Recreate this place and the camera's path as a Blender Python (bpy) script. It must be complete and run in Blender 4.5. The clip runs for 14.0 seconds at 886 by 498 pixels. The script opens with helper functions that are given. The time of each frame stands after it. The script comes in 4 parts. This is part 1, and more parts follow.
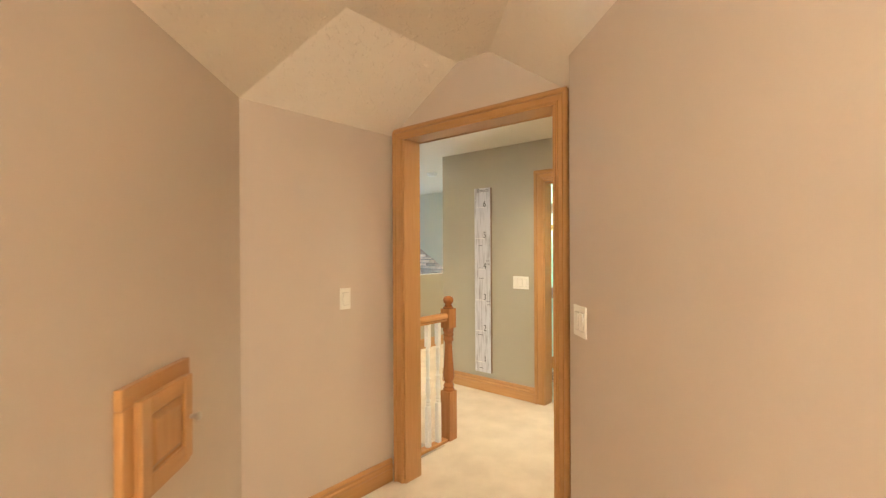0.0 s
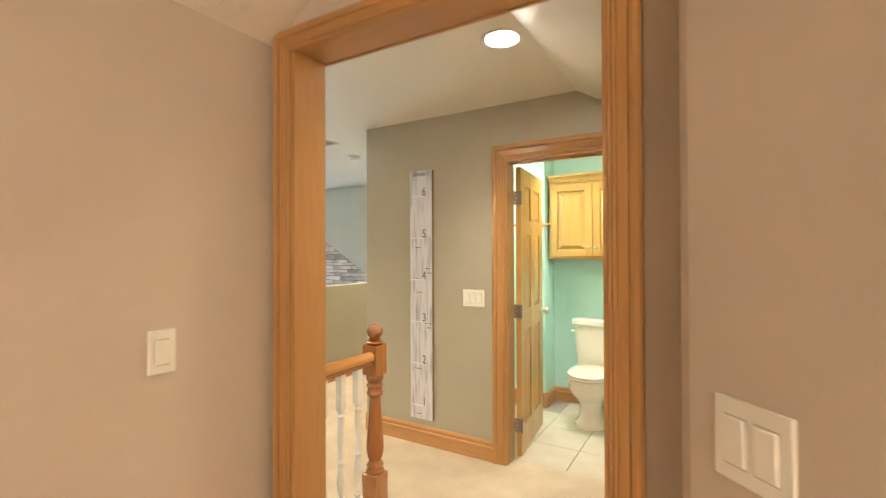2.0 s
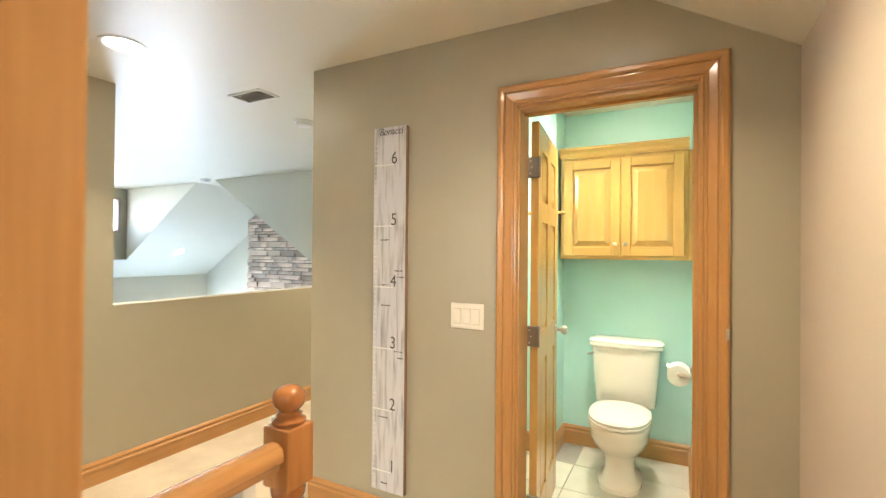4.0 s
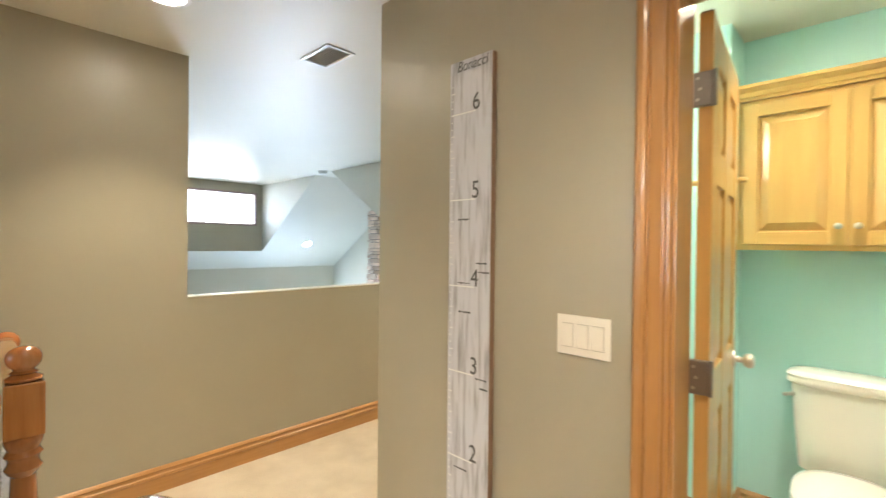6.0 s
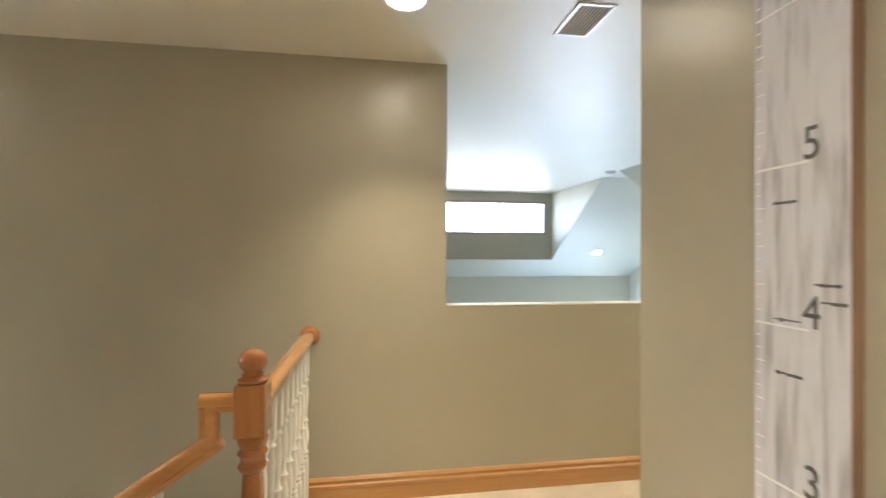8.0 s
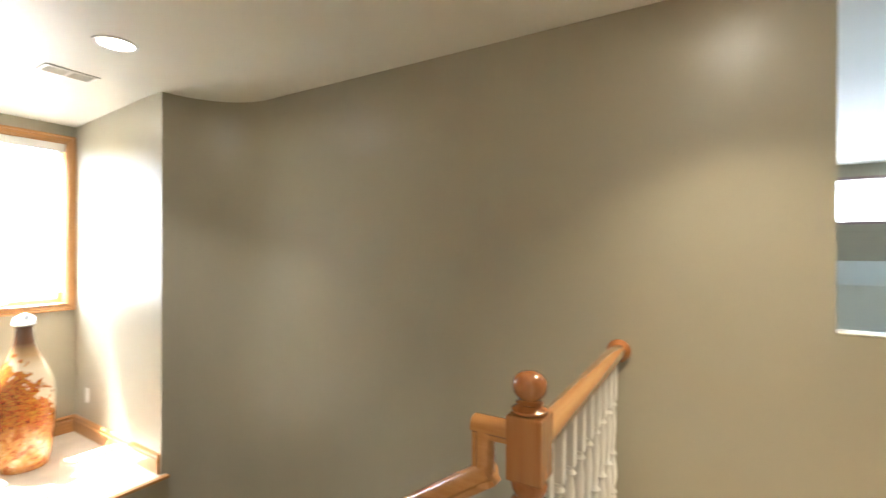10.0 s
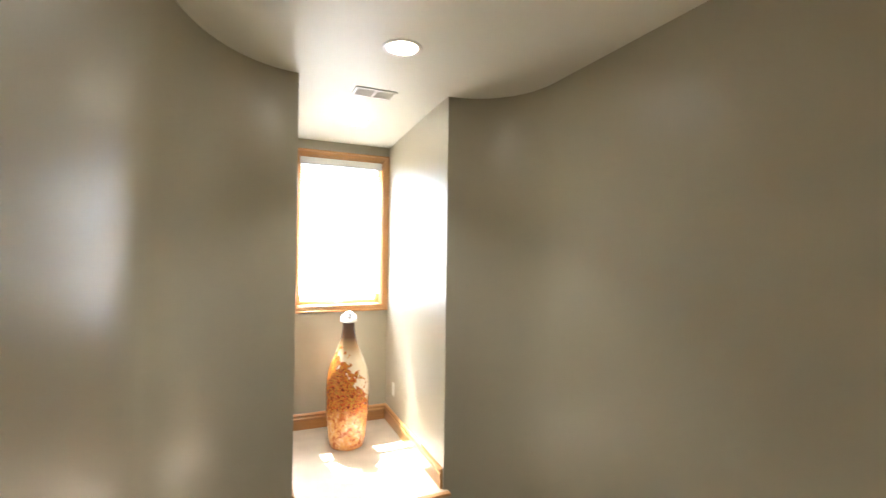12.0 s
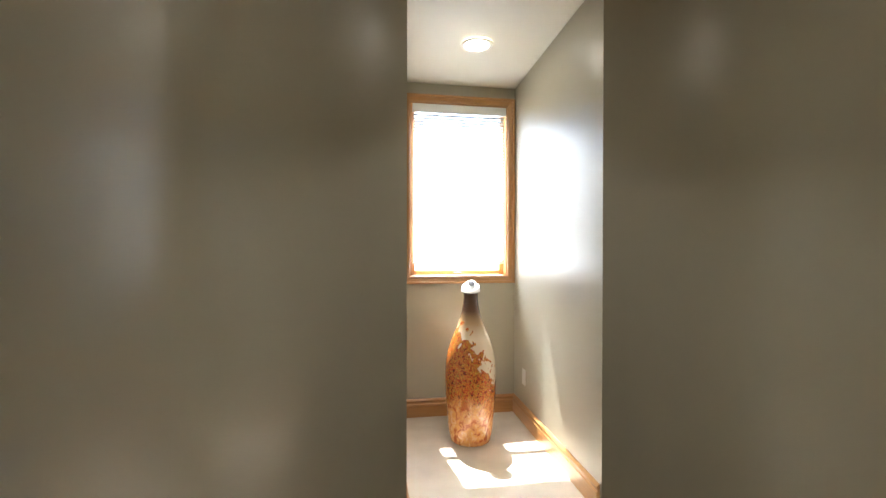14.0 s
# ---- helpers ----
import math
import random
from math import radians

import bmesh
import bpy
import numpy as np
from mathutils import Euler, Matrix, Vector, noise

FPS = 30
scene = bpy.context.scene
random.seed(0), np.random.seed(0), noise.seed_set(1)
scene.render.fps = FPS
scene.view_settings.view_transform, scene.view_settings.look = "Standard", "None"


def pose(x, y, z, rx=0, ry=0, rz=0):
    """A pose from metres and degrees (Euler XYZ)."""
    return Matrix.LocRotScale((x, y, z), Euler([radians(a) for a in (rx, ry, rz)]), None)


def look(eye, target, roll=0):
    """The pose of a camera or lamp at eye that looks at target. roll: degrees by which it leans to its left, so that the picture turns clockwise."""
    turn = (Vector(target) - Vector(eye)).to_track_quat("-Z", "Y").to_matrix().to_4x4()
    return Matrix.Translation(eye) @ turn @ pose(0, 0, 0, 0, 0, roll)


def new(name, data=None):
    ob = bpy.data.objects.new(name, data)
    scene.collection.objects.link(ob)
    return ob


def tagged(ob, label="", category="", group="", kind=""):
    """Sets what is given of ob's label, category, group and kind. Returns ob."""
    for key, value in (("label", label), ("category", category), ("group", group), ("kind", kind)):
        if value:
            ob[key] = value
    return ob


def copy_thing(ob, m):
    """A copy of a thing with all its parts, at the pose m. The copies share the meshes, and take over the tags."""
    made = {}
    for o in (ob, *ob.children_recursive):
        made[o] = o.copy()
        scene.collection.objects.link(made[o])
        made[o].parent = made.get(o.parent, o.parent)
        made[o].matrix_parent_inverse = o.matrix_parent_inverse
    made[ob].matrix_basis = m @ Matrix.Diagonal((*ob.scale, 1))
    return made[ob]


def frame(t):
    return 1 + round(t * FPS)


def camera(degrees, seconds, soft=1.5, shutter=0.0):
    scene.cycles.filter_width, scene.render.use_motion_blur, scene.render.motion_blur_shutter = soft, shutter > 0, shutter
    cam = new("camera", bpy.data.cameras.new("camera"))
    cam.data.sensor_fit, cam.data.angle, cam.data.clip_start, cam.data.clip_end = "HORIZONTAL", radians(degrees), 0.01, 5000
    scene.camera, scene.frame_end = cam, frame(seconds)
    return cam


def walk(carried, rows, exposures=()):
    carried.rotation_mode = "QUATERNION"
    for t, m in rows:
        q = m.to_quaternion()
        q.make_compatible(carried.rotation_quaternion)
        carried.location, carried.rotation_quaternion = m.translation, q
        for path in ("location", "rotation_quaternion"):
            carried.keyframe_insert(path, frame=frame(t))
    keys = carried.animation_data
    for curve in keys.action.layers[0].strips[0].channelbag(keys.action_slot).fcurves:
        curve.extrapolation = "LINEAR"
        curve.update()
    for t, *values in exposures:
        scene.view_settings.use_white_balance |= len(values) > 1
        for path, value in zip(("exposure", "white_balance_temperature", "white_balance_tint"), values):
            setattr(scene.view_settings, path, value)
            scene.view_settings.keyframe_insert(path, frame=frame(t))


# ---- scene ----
cam = camera(89.0, 14.0, soft=1.3, shutter=0.5)
PATH = [
    (0, (-0.009, 0.207, 1.385), (-1.306, 1.73, 1.382), -0.3),
    (0.5, (-0.225, 0.44, 1.384), (-1.463, 2.01, 1.37), -0.2),
    (1, (-0.422, 0.665, 1.375), (-1.599, 2.282, 1.379), -0.1),
    (1.5, (-0.595, 0.867, 1.382), (-1.693, 2.538, 1.406), -0.1),
    (2, (-0.75, 1.082, 1.372), (-1.777, 2.798, 1.39), -0.2),
    (2.2, (-0.813, 1.174, 1.365), (-1.813, 2.906, 1.378), -0.4),
    (4.3, (-1.344, 2.063, 1.355), (-2.272, 3.835, 1.367), 0.5),
    (4.5, (-1.374, 2.135, 1.353), (-2.333, 3.89, 1.369), 0.7),
    (5, (-1.442, 2.305, 1.349), (-2.503, 4.0, 1.368), 0.3),
    (5.5, (-1.476, 2.474, 1.346), (-2.695, 4.06, 1.343), 0.0),
    (5.6, (-1.487, 2.496, 1.336), (-2.73, 4.063, 1.333), 0.2),
    (6, (-1.537, 2.604, 1.323), (-2.927, 4.042, 1.305), 0.6),
    (6.5, (-1.617, 2.732, 1.315), (-3.191, 3.964, 1.29), 0.7),
    (7, (-1.681, 2.842, 1.315), (-3.431, 3.811, 1.308), 0.5),
    (7.2, (-1.707, 2.888, 1.317), (-3.522, 3.727, 1.312), 0.4),
    (9.3, (-2.052, 3.07, 1.318), (-3.969, 2.501, 1.35), 1.0),
    (9.5, (-2.08, 3.065, 1.325), (-3.952, 2.361, 1.353), 1.1),
    (10, (-2.2, 3.029, 1.314), (-3.92, 2.008, 1.312), 0.2),
    (10.5, (-2.288, 2.974, 1.301), (-3.81, 1.677, 1.273), 0.2),
    (11, (-2.32, 2.906, 1.319), (-3.631, 1.396, 1.282), 0.2),
    (11.5, (-2.483, 2.74, 1.319), (-3.553, 1.05, 1.321), 0.3),
    (12, (-2.601, 2.555, 1.329), (-3.419, 0.73, 1.349), 0.8),
    (12.5, (-2.643, 2.371, 1.342), (-3.256, 0.467, 1.352), 2.0),
    (13, (-2.661, 2.209, 1.309), (-3.135, 0.266, 1.308), 2.1),
    (13.5, (-2.666, 2.044, 1.197), (-3.06, 0.083, 1.201), 0.7),
    (14, (-2.703, 1.888, 1.084), (-3.044, -0.083, 1.072), 0.1),
]
walk(cam, [(t, look(eye, target, roll)) for t, eye, target, roll in PATH],
     [(0.0, 4.96, 6500, 10), (2.0, 4.91, 6500, 10), (4.5, 5.06, 6350, 10), (5.5, 4.91, 6200, 10), (7.0, 4.71, 6150, 10), (9.5, 4.86, 5900, 10), (11.0, 4.86, 5900, 10), (12.0, 4.61, 5900, 10), (13.0, 4.31, 5900, 10), (14.0, 3.76, 5900, 10)])


# ---- world, sun and lamps ----
SUN_WAY = Vector((-0.13, 1.0, -2.03)).normalized()
world = bpy.data.worlds.new("sky")
scene.world = world
world.use_nodes = True
wn = world.node_tree
sky = wn.nodes.new("ShaderNodeTexSky")
sky.sky_type = 'NISHITA'
sky.sun_disc = False
sky.sun_elevation = math.asin(-SUN_WAY.z)
sky.sun_rotation = math.atan2(-SUN_WAY.x, -SUN_WAY.y)
wn.links.new(sky.outputs[0], wn.nodes["Background"].inputs[0])
wn.nodes["Background"].inputs[1].default_value = 0.15
sun = new("sun", bpy.data.lights.new("sun", 'SUN'))
sun.data.energy, sun.data.angle, sun.data.color = 5.0, radians(0.5), (1.0, 0.97, 0.92)
sun.matrix_world = look((0, 0, 8), Vector((0, 0, 8)) + SUN_WAY)

CEIL = 2.34          # flat ceiling of hall, stairwell and nook
PCEIL = 2.37         # flat strip over the beige passage
NOOK = -0.18         # floor of the window nook
LOWER = -2.8         # storey below
GOLD = (1.0, 0.84, 0.575)
SOFT = (1.0, 0.92, 0.79)
DAY = (0.50, 0.73, 1.0)


def area(name, place, target, size, power, colour, shape='DISK', size_y=None, spread=92):
    la = bpy.data.lights.new(name, 'AREA')
    la.spread = radians(spread if shape == 'DISK' else 180)
    la.shape, la.size, la.energy, la.color = shape, size, power, colour
    if size_y:
        la.size_y = size_y
    ob = new(name, la)
    ob.matrix_world = look(place, target)
    return ob


# recessed cans: x, y, ceiling height, power, colour
CANS = (
    (-1.56, 2.96, CEIL, 0.505, GOLD), (-3.66, 3.14, CEIL, 0.40, GOLD),
    (-3.31, 0.45, CEIL, 0.34, SOFT), (-3.375, -0.80, CEIL - 0.025, 0.12, SOFT),
    # bathroom can, then an unseen corridor can added as fill
    (-1.66, 4.62, CEIL, 0.26, (1.0, 0.92, 0.78)), (-3.66, 5.30, CEIL, 0.70, GOLD),
)
for x, y, z, power, colour in CANS:
    area("can_lamp", (x, y, z - 0.012), (x, y, 0), 0.11, power, colour, spread=125 if power > 0.5 else 92)
area("can_lamp", (-9.14, 6.85, 1.29), (-8.5, 6.85, 0.3), 0.11, 1.8, SOFT)
# added fill lamp under the unseen part of the slope, no fixture
area("can_lamp", (-8.6, 2.2, 1.62), (-7.9, 2.6, 0.5), 0.11, 1.8, SOFT)

# two unseen dome lights added on the passage ceiling as fill light
FILL_DOMES = ((0.48, -0.63, PCEIL), (1.31, -1.46, PCEIL))
for x, y, z in FILL_DOMES:
    bulb = new("passage_fill", bpy.data.lights.new("passage_fill", 'POINT'))
    bulb.data.energy, bulb.data.color, bulb.data.shadow_soft_size = 1.62, (1.0, 0.95, 0.81), 0.12
    bulb.location = (x, y, z - 0.24)

# soft fill lamp added in the unseen part of the bathroom
bulb = new("bathroom_fill", bpy.data.lights.new("bathroom_fill", 'POINT'))
bulb.data.energy, bulb.data.color, bulb.data.shadow_soft_size = 0.14, (1.0, 0.945, 0.82), 0.10
bulb.location = (-2.70, 4.40, 1.92)

# daylight of the tall window of the great room, in its opening
area("window_light", (-9.82, 6.85, -0.95), (-4.3, 4.6, 1.6), 1.45, 4.6, DAY, 'RECTANGLE', 2.2)
# daylight in the nook's and the dormer's windows
area("window_light", (-3.405, -1.496, 1.45), (-3.405, 0.6, 1.45), 0.66, 1.9, (0.78, 0.89, 1.0), 'RECTANGLE', 1.1)
area("window_light", (-9.50, 4.8, 1.9), (-4.0, 4.8, 1.7), 2.2, 0.20, DAY, 'RECTANGLE', 0.5)


# ---- materials ----
def material(name, colour, rough=0.5, metal=0.0, second=None, scale=6.0, stretch=(1, 1, 1), mix=(0.35, 0.7), bump=0.0, bump_scale=60.0, coat=0.0, detail=4.0, vary=0.0, distort=0.0, blobs=False):
    m = bpy.data.materials.new(name)
    m.use_nodes = True
    nt = m.node_tree
    p = nt.nodes["Principled BSDF"]
    p.inputs["Roughness"].default_value = rough
    p.inputs["Metallic"].default_value = metal
    p.inputs["Coat Weight"].default_value = coat
    p.inputs["Coat Roughness"].default_value = 0.06
    co = nt.nodes.new("ShaderNodeTexCoord")
    mp = nt.nodes.new("ShaderNodeMapping")
    mp.inputs["Scale"].default_value = stretch
    nt.links.new(co.outputs["Object"], mp.inputs[0])
    second = second or tuple(c * 0.93 for c in colour)
    nz = nt.nodes.new("ShaderNodeTexNoise")
    nz.inputs["Scale"].default_value = scale
    nz.inputs["Detail"].default_value = detail
    nz.inputs["Distortion"].default_value = distort
    nt.links.new(mp.outputs[0], nz.inputs["Vector"])
    ramp = nt.nodes.new("ShaderNodeValToRGB")
    ramp.color_ramp.elements[0].position, ramp.color_ramp.elements[1].position = mix
    ramp.color_ramp.elements[0].color, ramp.color_ramp.elements[1].color = (*second, 1), (*colour, 1)
    nt.links.new(nz.outputs[0], ramp.inputs[0])
    out = ramp.outputs[0]
    if vary:
        info = nt.nodes.new("ShaderNodeObjectInfo")
        hsv = nt.nodes.new("ShaderNodeHueSaturation")
        mr = nt.nodes.new("ShaderNodeMapRange")
        mr.inputs["To Min"].default_value, mr.inputs["To Max"].default_value = 1 - vary, 1 + vary
        nt.links.new(info.outputs["Random"], mr.inputs["Value"])
        nt.links.new(mr.outputs[0], hsv.inputs["Value"])
        nt.links.new(out, hsv.inputs["Color"])
        out = hsv.outputs[0]
    nt.links.new(out, p.inputs["Base Color"])
    if bump:
        n2 = nt.nodes.new("ShaderNodeTexNoise")
        n2.inputs["Scale"].default_value = bump_scale
        n2.inputs["Detail"].default_value = 3
        nt.links.new(mp.outputs[0], n2.inputs["Vector"])
        b = nt.nodes.new("ShaderNodeBump")
        b.inputs["Strength"].default_value, b.inputs["Distance"].default_value = bump, 0.01
        height = n2.outputs[0]
        if blobs:
            cut = nt.nodes.new("ShaderNodeValToRGB")
            cut.color_ramp.elements[0].position, cut.color_ramp.elements[1].position = 0.56, 0.66
            nt.links.new(height, cut.inputs[0])
            height = cut.outputs[0]
        nt.links.new(height, b.inputs["Height"])
        nt.links.new(b.outputs[0], p.inputs["Normal"])
    return m


def wood(name, dark, light, axis, rough=0.32, coat=0.4, grain=26.0):
    s = [grain, grain, grain]
    s[axis] = grain * 0.07
    return material(name, light, rough, 0, dark, 3.0, s, (0.15, 0.88), 0.05, 6.0, coat, 8.0, 0.04, 0.3)


def glow(name, colour, strength):
    m = bpy.data.materials.new(name)
    m.use_nodes = True
    p = m.node_tree.nodes["Principled BSDF"]
    p.inputs["Base Color"].default_value = (*colour, 1)
    p.inputs["Emission Color"].default_value = (*colour, 1)
    p.inputs["Emission Strength"].default_value = strength
    return m


GREEN = material("olive_eggshell_paint", (0.408, 0.375, 0.285), 0.35, second=(0.393, 0.36, 0.272), scale=2.5, bump=0.02, bump_scale=120)
BEIGE = material("beige_eggshell_paint", (0.595, 0.495, 0.40), 0.5, second=(0.575, 0.475, 0.383), scale=2.0, bump=0.06, bump_scale=110)
GREEN.node_tree.nodes["Principled BSDF"].inputs["Specular IOR Level"].default_value = 0.6
MINT = material("mint_green_paint", (0.56, 0.82, 0.775), 0.42, second=(0.54, 0.80, 0.755), scale=2.5, bump=0.05, bump_scale=120)
GREY = material("pale_sage_paint", (0.66, 0.65, 0.56), 0.5, second=(0.64, 0.63, 0.54), scale=1.5, bump=0.05, bump_scale=100)
WHITE_CEIL = material("ceiling_paint", (0.74, 0.715, 0.625), 0.45, second=(0.72, 0.695, 0.605), scale=1.2, bump=0.04, bump_scale=60)
KNOCK = material("knockdown_ceiling", (0.83, 0.745, 0.635), 0.6, second=(0.81, 0.725, 0.615), scale=2.0, bump=0.42, bump_scale=34, blobs=True)
CARPET = material("cream_carpet", (0.70, 0.60, 0.47), 0.95, second=(0.60, 0.505, 0.385), scale=5.0, bump=0.5, bump_scale=320)
SLATE = material("grey_unseen_floor", (0.33, 0.32, 0.30), 0.95, second=(0.27, 0.26, 0.245), scale=5.0, bump=0.4, bump_scale=300)
OAK_X = wood("honey_oak_along_x", (0.44, 0.215, 0.068), (0.535, 0.29, 0.105), 0)
OAK_Y = wood("honey_oak_along_y", (0.44, 0.215, 0.068), (0.535, 0.29, 0.105), 1)
OAK_Z = wood("honey_oak_upright", (0.44, 0.215, 0.068), (0.535, 0.29, 0.105), 2)
RAIL_X = wood("varnished_rail_along_x", (0.42, 0.185, 0.055), (0.55, 0.285, 0.105), 0, 0.2, 0.8)
RAIL_Y = wood("varnished_rail_along_y", (0.42, 0.185, 0.055), (0.55, 0.285, 0.105), 1, 0.2, 0.8)
BLOCK = wood("varnished_block", (0.34, 0.13, 0.035), (0.46, 0.21, 0.07), 2, 0.22, 0.7)
NEWEL = wood("varnished_newel", (0.27, 0.09, 0.022), (0.40, 0.155, 0.045), 2, 0.18, 0.9)
MAPLE = wood("golden_maple", (0.53, 0.30, 0.080), (0.60, 0.365, 0.115), 2, 0.32, 0.4, 12.0)
MAPLE_X = wood("golden_maple_along_x", (0.53, 0.30, 0.080), (0.60, 0.365, 0.115), 0, 0.32, 0.4, 12.0)
DOORWOOD = wood("golden_oak_door", (0.54, 0.295, 0.085), (0.63, 0.365, 0.12), 2, 0.32, 0.4, 10.0)
WHITE = material("white_gloss_paint", (0.80, 0.78, 0.74), 0.3, second=(0.78, 0.76, 0.72), scale=8)
PLATE = material("ivory_plastic", (0.83, 0.80, 0.72), 0.35, second=(0.82, 0.79, 0.71), scale=8)
PLASTIC = material("white_plastic", (0.82, 0.82, 0.80), 0.4, second=(0.80, 0.80, 0.78), scale=8)
CHINA = material("bone_porcelain", (0.83, 0.76, 0.67), 0.12, second=(0.82, 0.75, 0.66), scale=4, coat=0.6)
NICKEL = material("brushed_nickel", (0.62, 0.58, 0.52), 0.28, 1.0, scale=40)
STEEL = material("dull_steel", (0.30, 0.27, 0.25), 0.4, 1.0, scale=40)
PAPER = material("tissue_paper", (0.85, 0.82, 0.76), 0.9, bump=0.1, bump_scale=90)
TILE = material("cream_floor_tile", (0.70, 0.66, 0.56), 0.25, second=(0.63, 0.59, 0.49), scale=7, vary=0.03)
GROUT = material("grey_grout", (0.36, 0.33, 0.28), 0.9, scale=40)
DARK = material("painted_hole_shade", (0.03, 0.028, 0.025), 0.8, scale=20)
VENTDARK = material("vent_shadow", (0.38, 0.36, 0.33), 0.8, scale=20)
GAP = material("ivory_gap_shade", (0.52, 0.49, 0.43), 0.6, scale=20)
SLAT = material("vent_grey", (0.74, 0.72, 0.67), 0.5, scale=20)
INK = material("black_ink", (0.055, 0.053, 0.055), 0.7, second=(0.12, 0.118, 0.12), scale=60)
BLIND = material("white_blind", (0.86, 0.85, 0.82), 0.5, scale=10)
bt = BLIND.node_tree
through_light = bt.nodes.new("ShaderNodeBsdfTranslucent")
through_light.inputs[0].default_value = (0.86, 0.87, 0.86, 1)
both = bt.nodes.new("ShaderNodeMixShader")
both.inputs[0].default_value = 0.12
bt.links.new(bt.nodes["Principled BSDF"].outputs[0], both.inputs[1])
bt.links.new(through_light.outputs[0], both.inputs[2])
bt.links.new(both.outputs[0], bt.nodes["Material Output"].inputs[0])
LENS = glow("lamp_lens", (1.0, 0.88, 0.68), 2.7)
RAWEDGE = wood("brown_raw_edge", (0.20, 0.12, 0.075), (0.34, 0.23, 0.16), 2, 0.8, 0.0)
BOARD = material("whitewashed_board", (0.61, 0.615, 0.66), 0.7, second=(0.34, 0.335, 0.36), scale=2.2, stretch=(24, 24, 2.2), mix=(0.30, 0.52), bump=0.15, bump_scale=10, detail=7)
STONE = material("stacked_stone", (0.80, 0.69, 0.60), 0.9, second=(0.54, 0.42, 0.34), scale=5, bump=0.5, bump_scale=22, vary=0.34)
MORTAR = material("dark_mortar", (0.26, 0.235, 0.22), 0.95, scale=30)
GLASS = bpy.data.materials.new("clear_glass")
GLASS.use_nodes = True
gp = GLASS.node_tree.nodes["Principled BSDF"]
gp.inputs["Transmission Weight"].default_value, gp.inputs["Roughness"].default_value, gp.inputs["IOR"].default_value = 1.0, 0.0, 1.45
LAWN = material("pale_concrete", (0.46, 0.45, 0.42), 0.9, second=(0.38, 0.37, 0.35), scale=0.6)


# ---- mesh helpers ----
def add_box(bm, x0, x1, y0, y1, z0, z1):
    v = [bm.verts.new((x, y, z)) for x in (x0, x1) for y in (y0, y1) for z in (z0, z1)]
    for f in ((0, 1, 3, 2), (4, 6, 7, 5), (0, 4, 5, 1), (2, 3, 7, 6), (0, 2, 6, 4), (1, 5, 7, 3)):
        bm.faces.new([v[i] for i in f])
    return v


def add_prism(bm, pts, z0, z1):
    a = [bm.verts.new((x, y, z0)) for x, y in pts]
    b = [bm.verts.new((x, y, z1)) for x, y in pts]
    n = len(pts)
    bm.faces.new(a[::-1])
    bm.faces.new(b)
    for i in range(n):
        bm.faces.new((a[i], a[(i + 1) % n], b[(i + 1) % n], b[i]))


def add_strip(bm, ring_a, ring_b):
    """A closed loft between two rings of equal length, with caps."""
    a = [bm.verts.new(p) for p in ring_a]
    b = [bm.verts.new(p) for p in ring_b]
    n = len(a)
    bm.faces.new(a[::-1])
    bm.faces.new(b)
    for i in range(n):
        bm.faces.new((a[i], a[(i + 1) % n], b[(i + 1) % n], b[i]))


def add_lathe(bm, profile, cx=0, cy=0, n=20, squash=1.0):
    rings = []
    for r, z in profile:
        rings.append([bm.verts.new((cx + r * math.cos(2 * math.pi * i / n), cy + squash * r * math.sin(2 * math.pi * i / n), z)) for i in range(n)])
    for a, b in zip(rings, rings[1:]):
        for i in range(n):
            bm.faces.new((a[i], a[(i + 1) % n], b[(i + 1) % n], b[i]))
    bm.faces.new(rings[0][::-1])
    bm.faces.new(rings[-1])


def bevelled(bm, width, segments=2):
    bmesh.ops.bevel(bm, geom=list(bm.edges), offset=width, segments=segments, affect='EDGES', profile=0.5)
    return bm


def box(x0, x1, y0, y1, z0, z1, bevel=0.0, segments=2):
    bm = bmesh.new()
    add_box(bm, x0, x1, y0, y1, z0, z1)
    if bevel:
        bevelled(bm, bevel, segments)
    return bm


def lathe(profile, cx=0, cy=0, n=20, squash=1.0):
    bm = bmesh.new()
    add_lathe(bm, profile, cx, cy, n, squash)
    return bm


def finish(bm, name, mat, smooth=False):
    bmesh.ops.recalc_face_normals(bm, faces=list(bm.faces))
    me = bpy.data.meshes.new(name)
    bm.to_mesh(me)
    bm.free()
    me.materials.append(mat)
    if smooth:
        for poly in me.polygons:
            poly.use_smooth = True
        me.set_sharp_from_angle(angle=radians(40))
    return me


def part(name, bm, mat, parent=None, label="", smooth=False):
    ob = new(name, finish(bm, name, mat, smooth))
    if parent is not None:
        ob.parent = parent
    if label:
        tagged(ob, label)
    return ob


def thing(name, label, category, place=(0, 0, 0), turn=0, group="", kind=""):
    ob = new(name)
    ob.empty_display_size = 0.05
    ob.matrix_world = pose(*place, 0, 0, turn)
    return tagged(ob, label, category, group, kind)


def structure(name, bm, mat, label, category, smooth=False):
    return tagged(part(name, bm, mat, None, "", smooth), label, category, "", "structure")


def turned(bm, m):
    bmesh.ops.transform(bm, matrix=m, verts=list(bm.verts))
    return bm


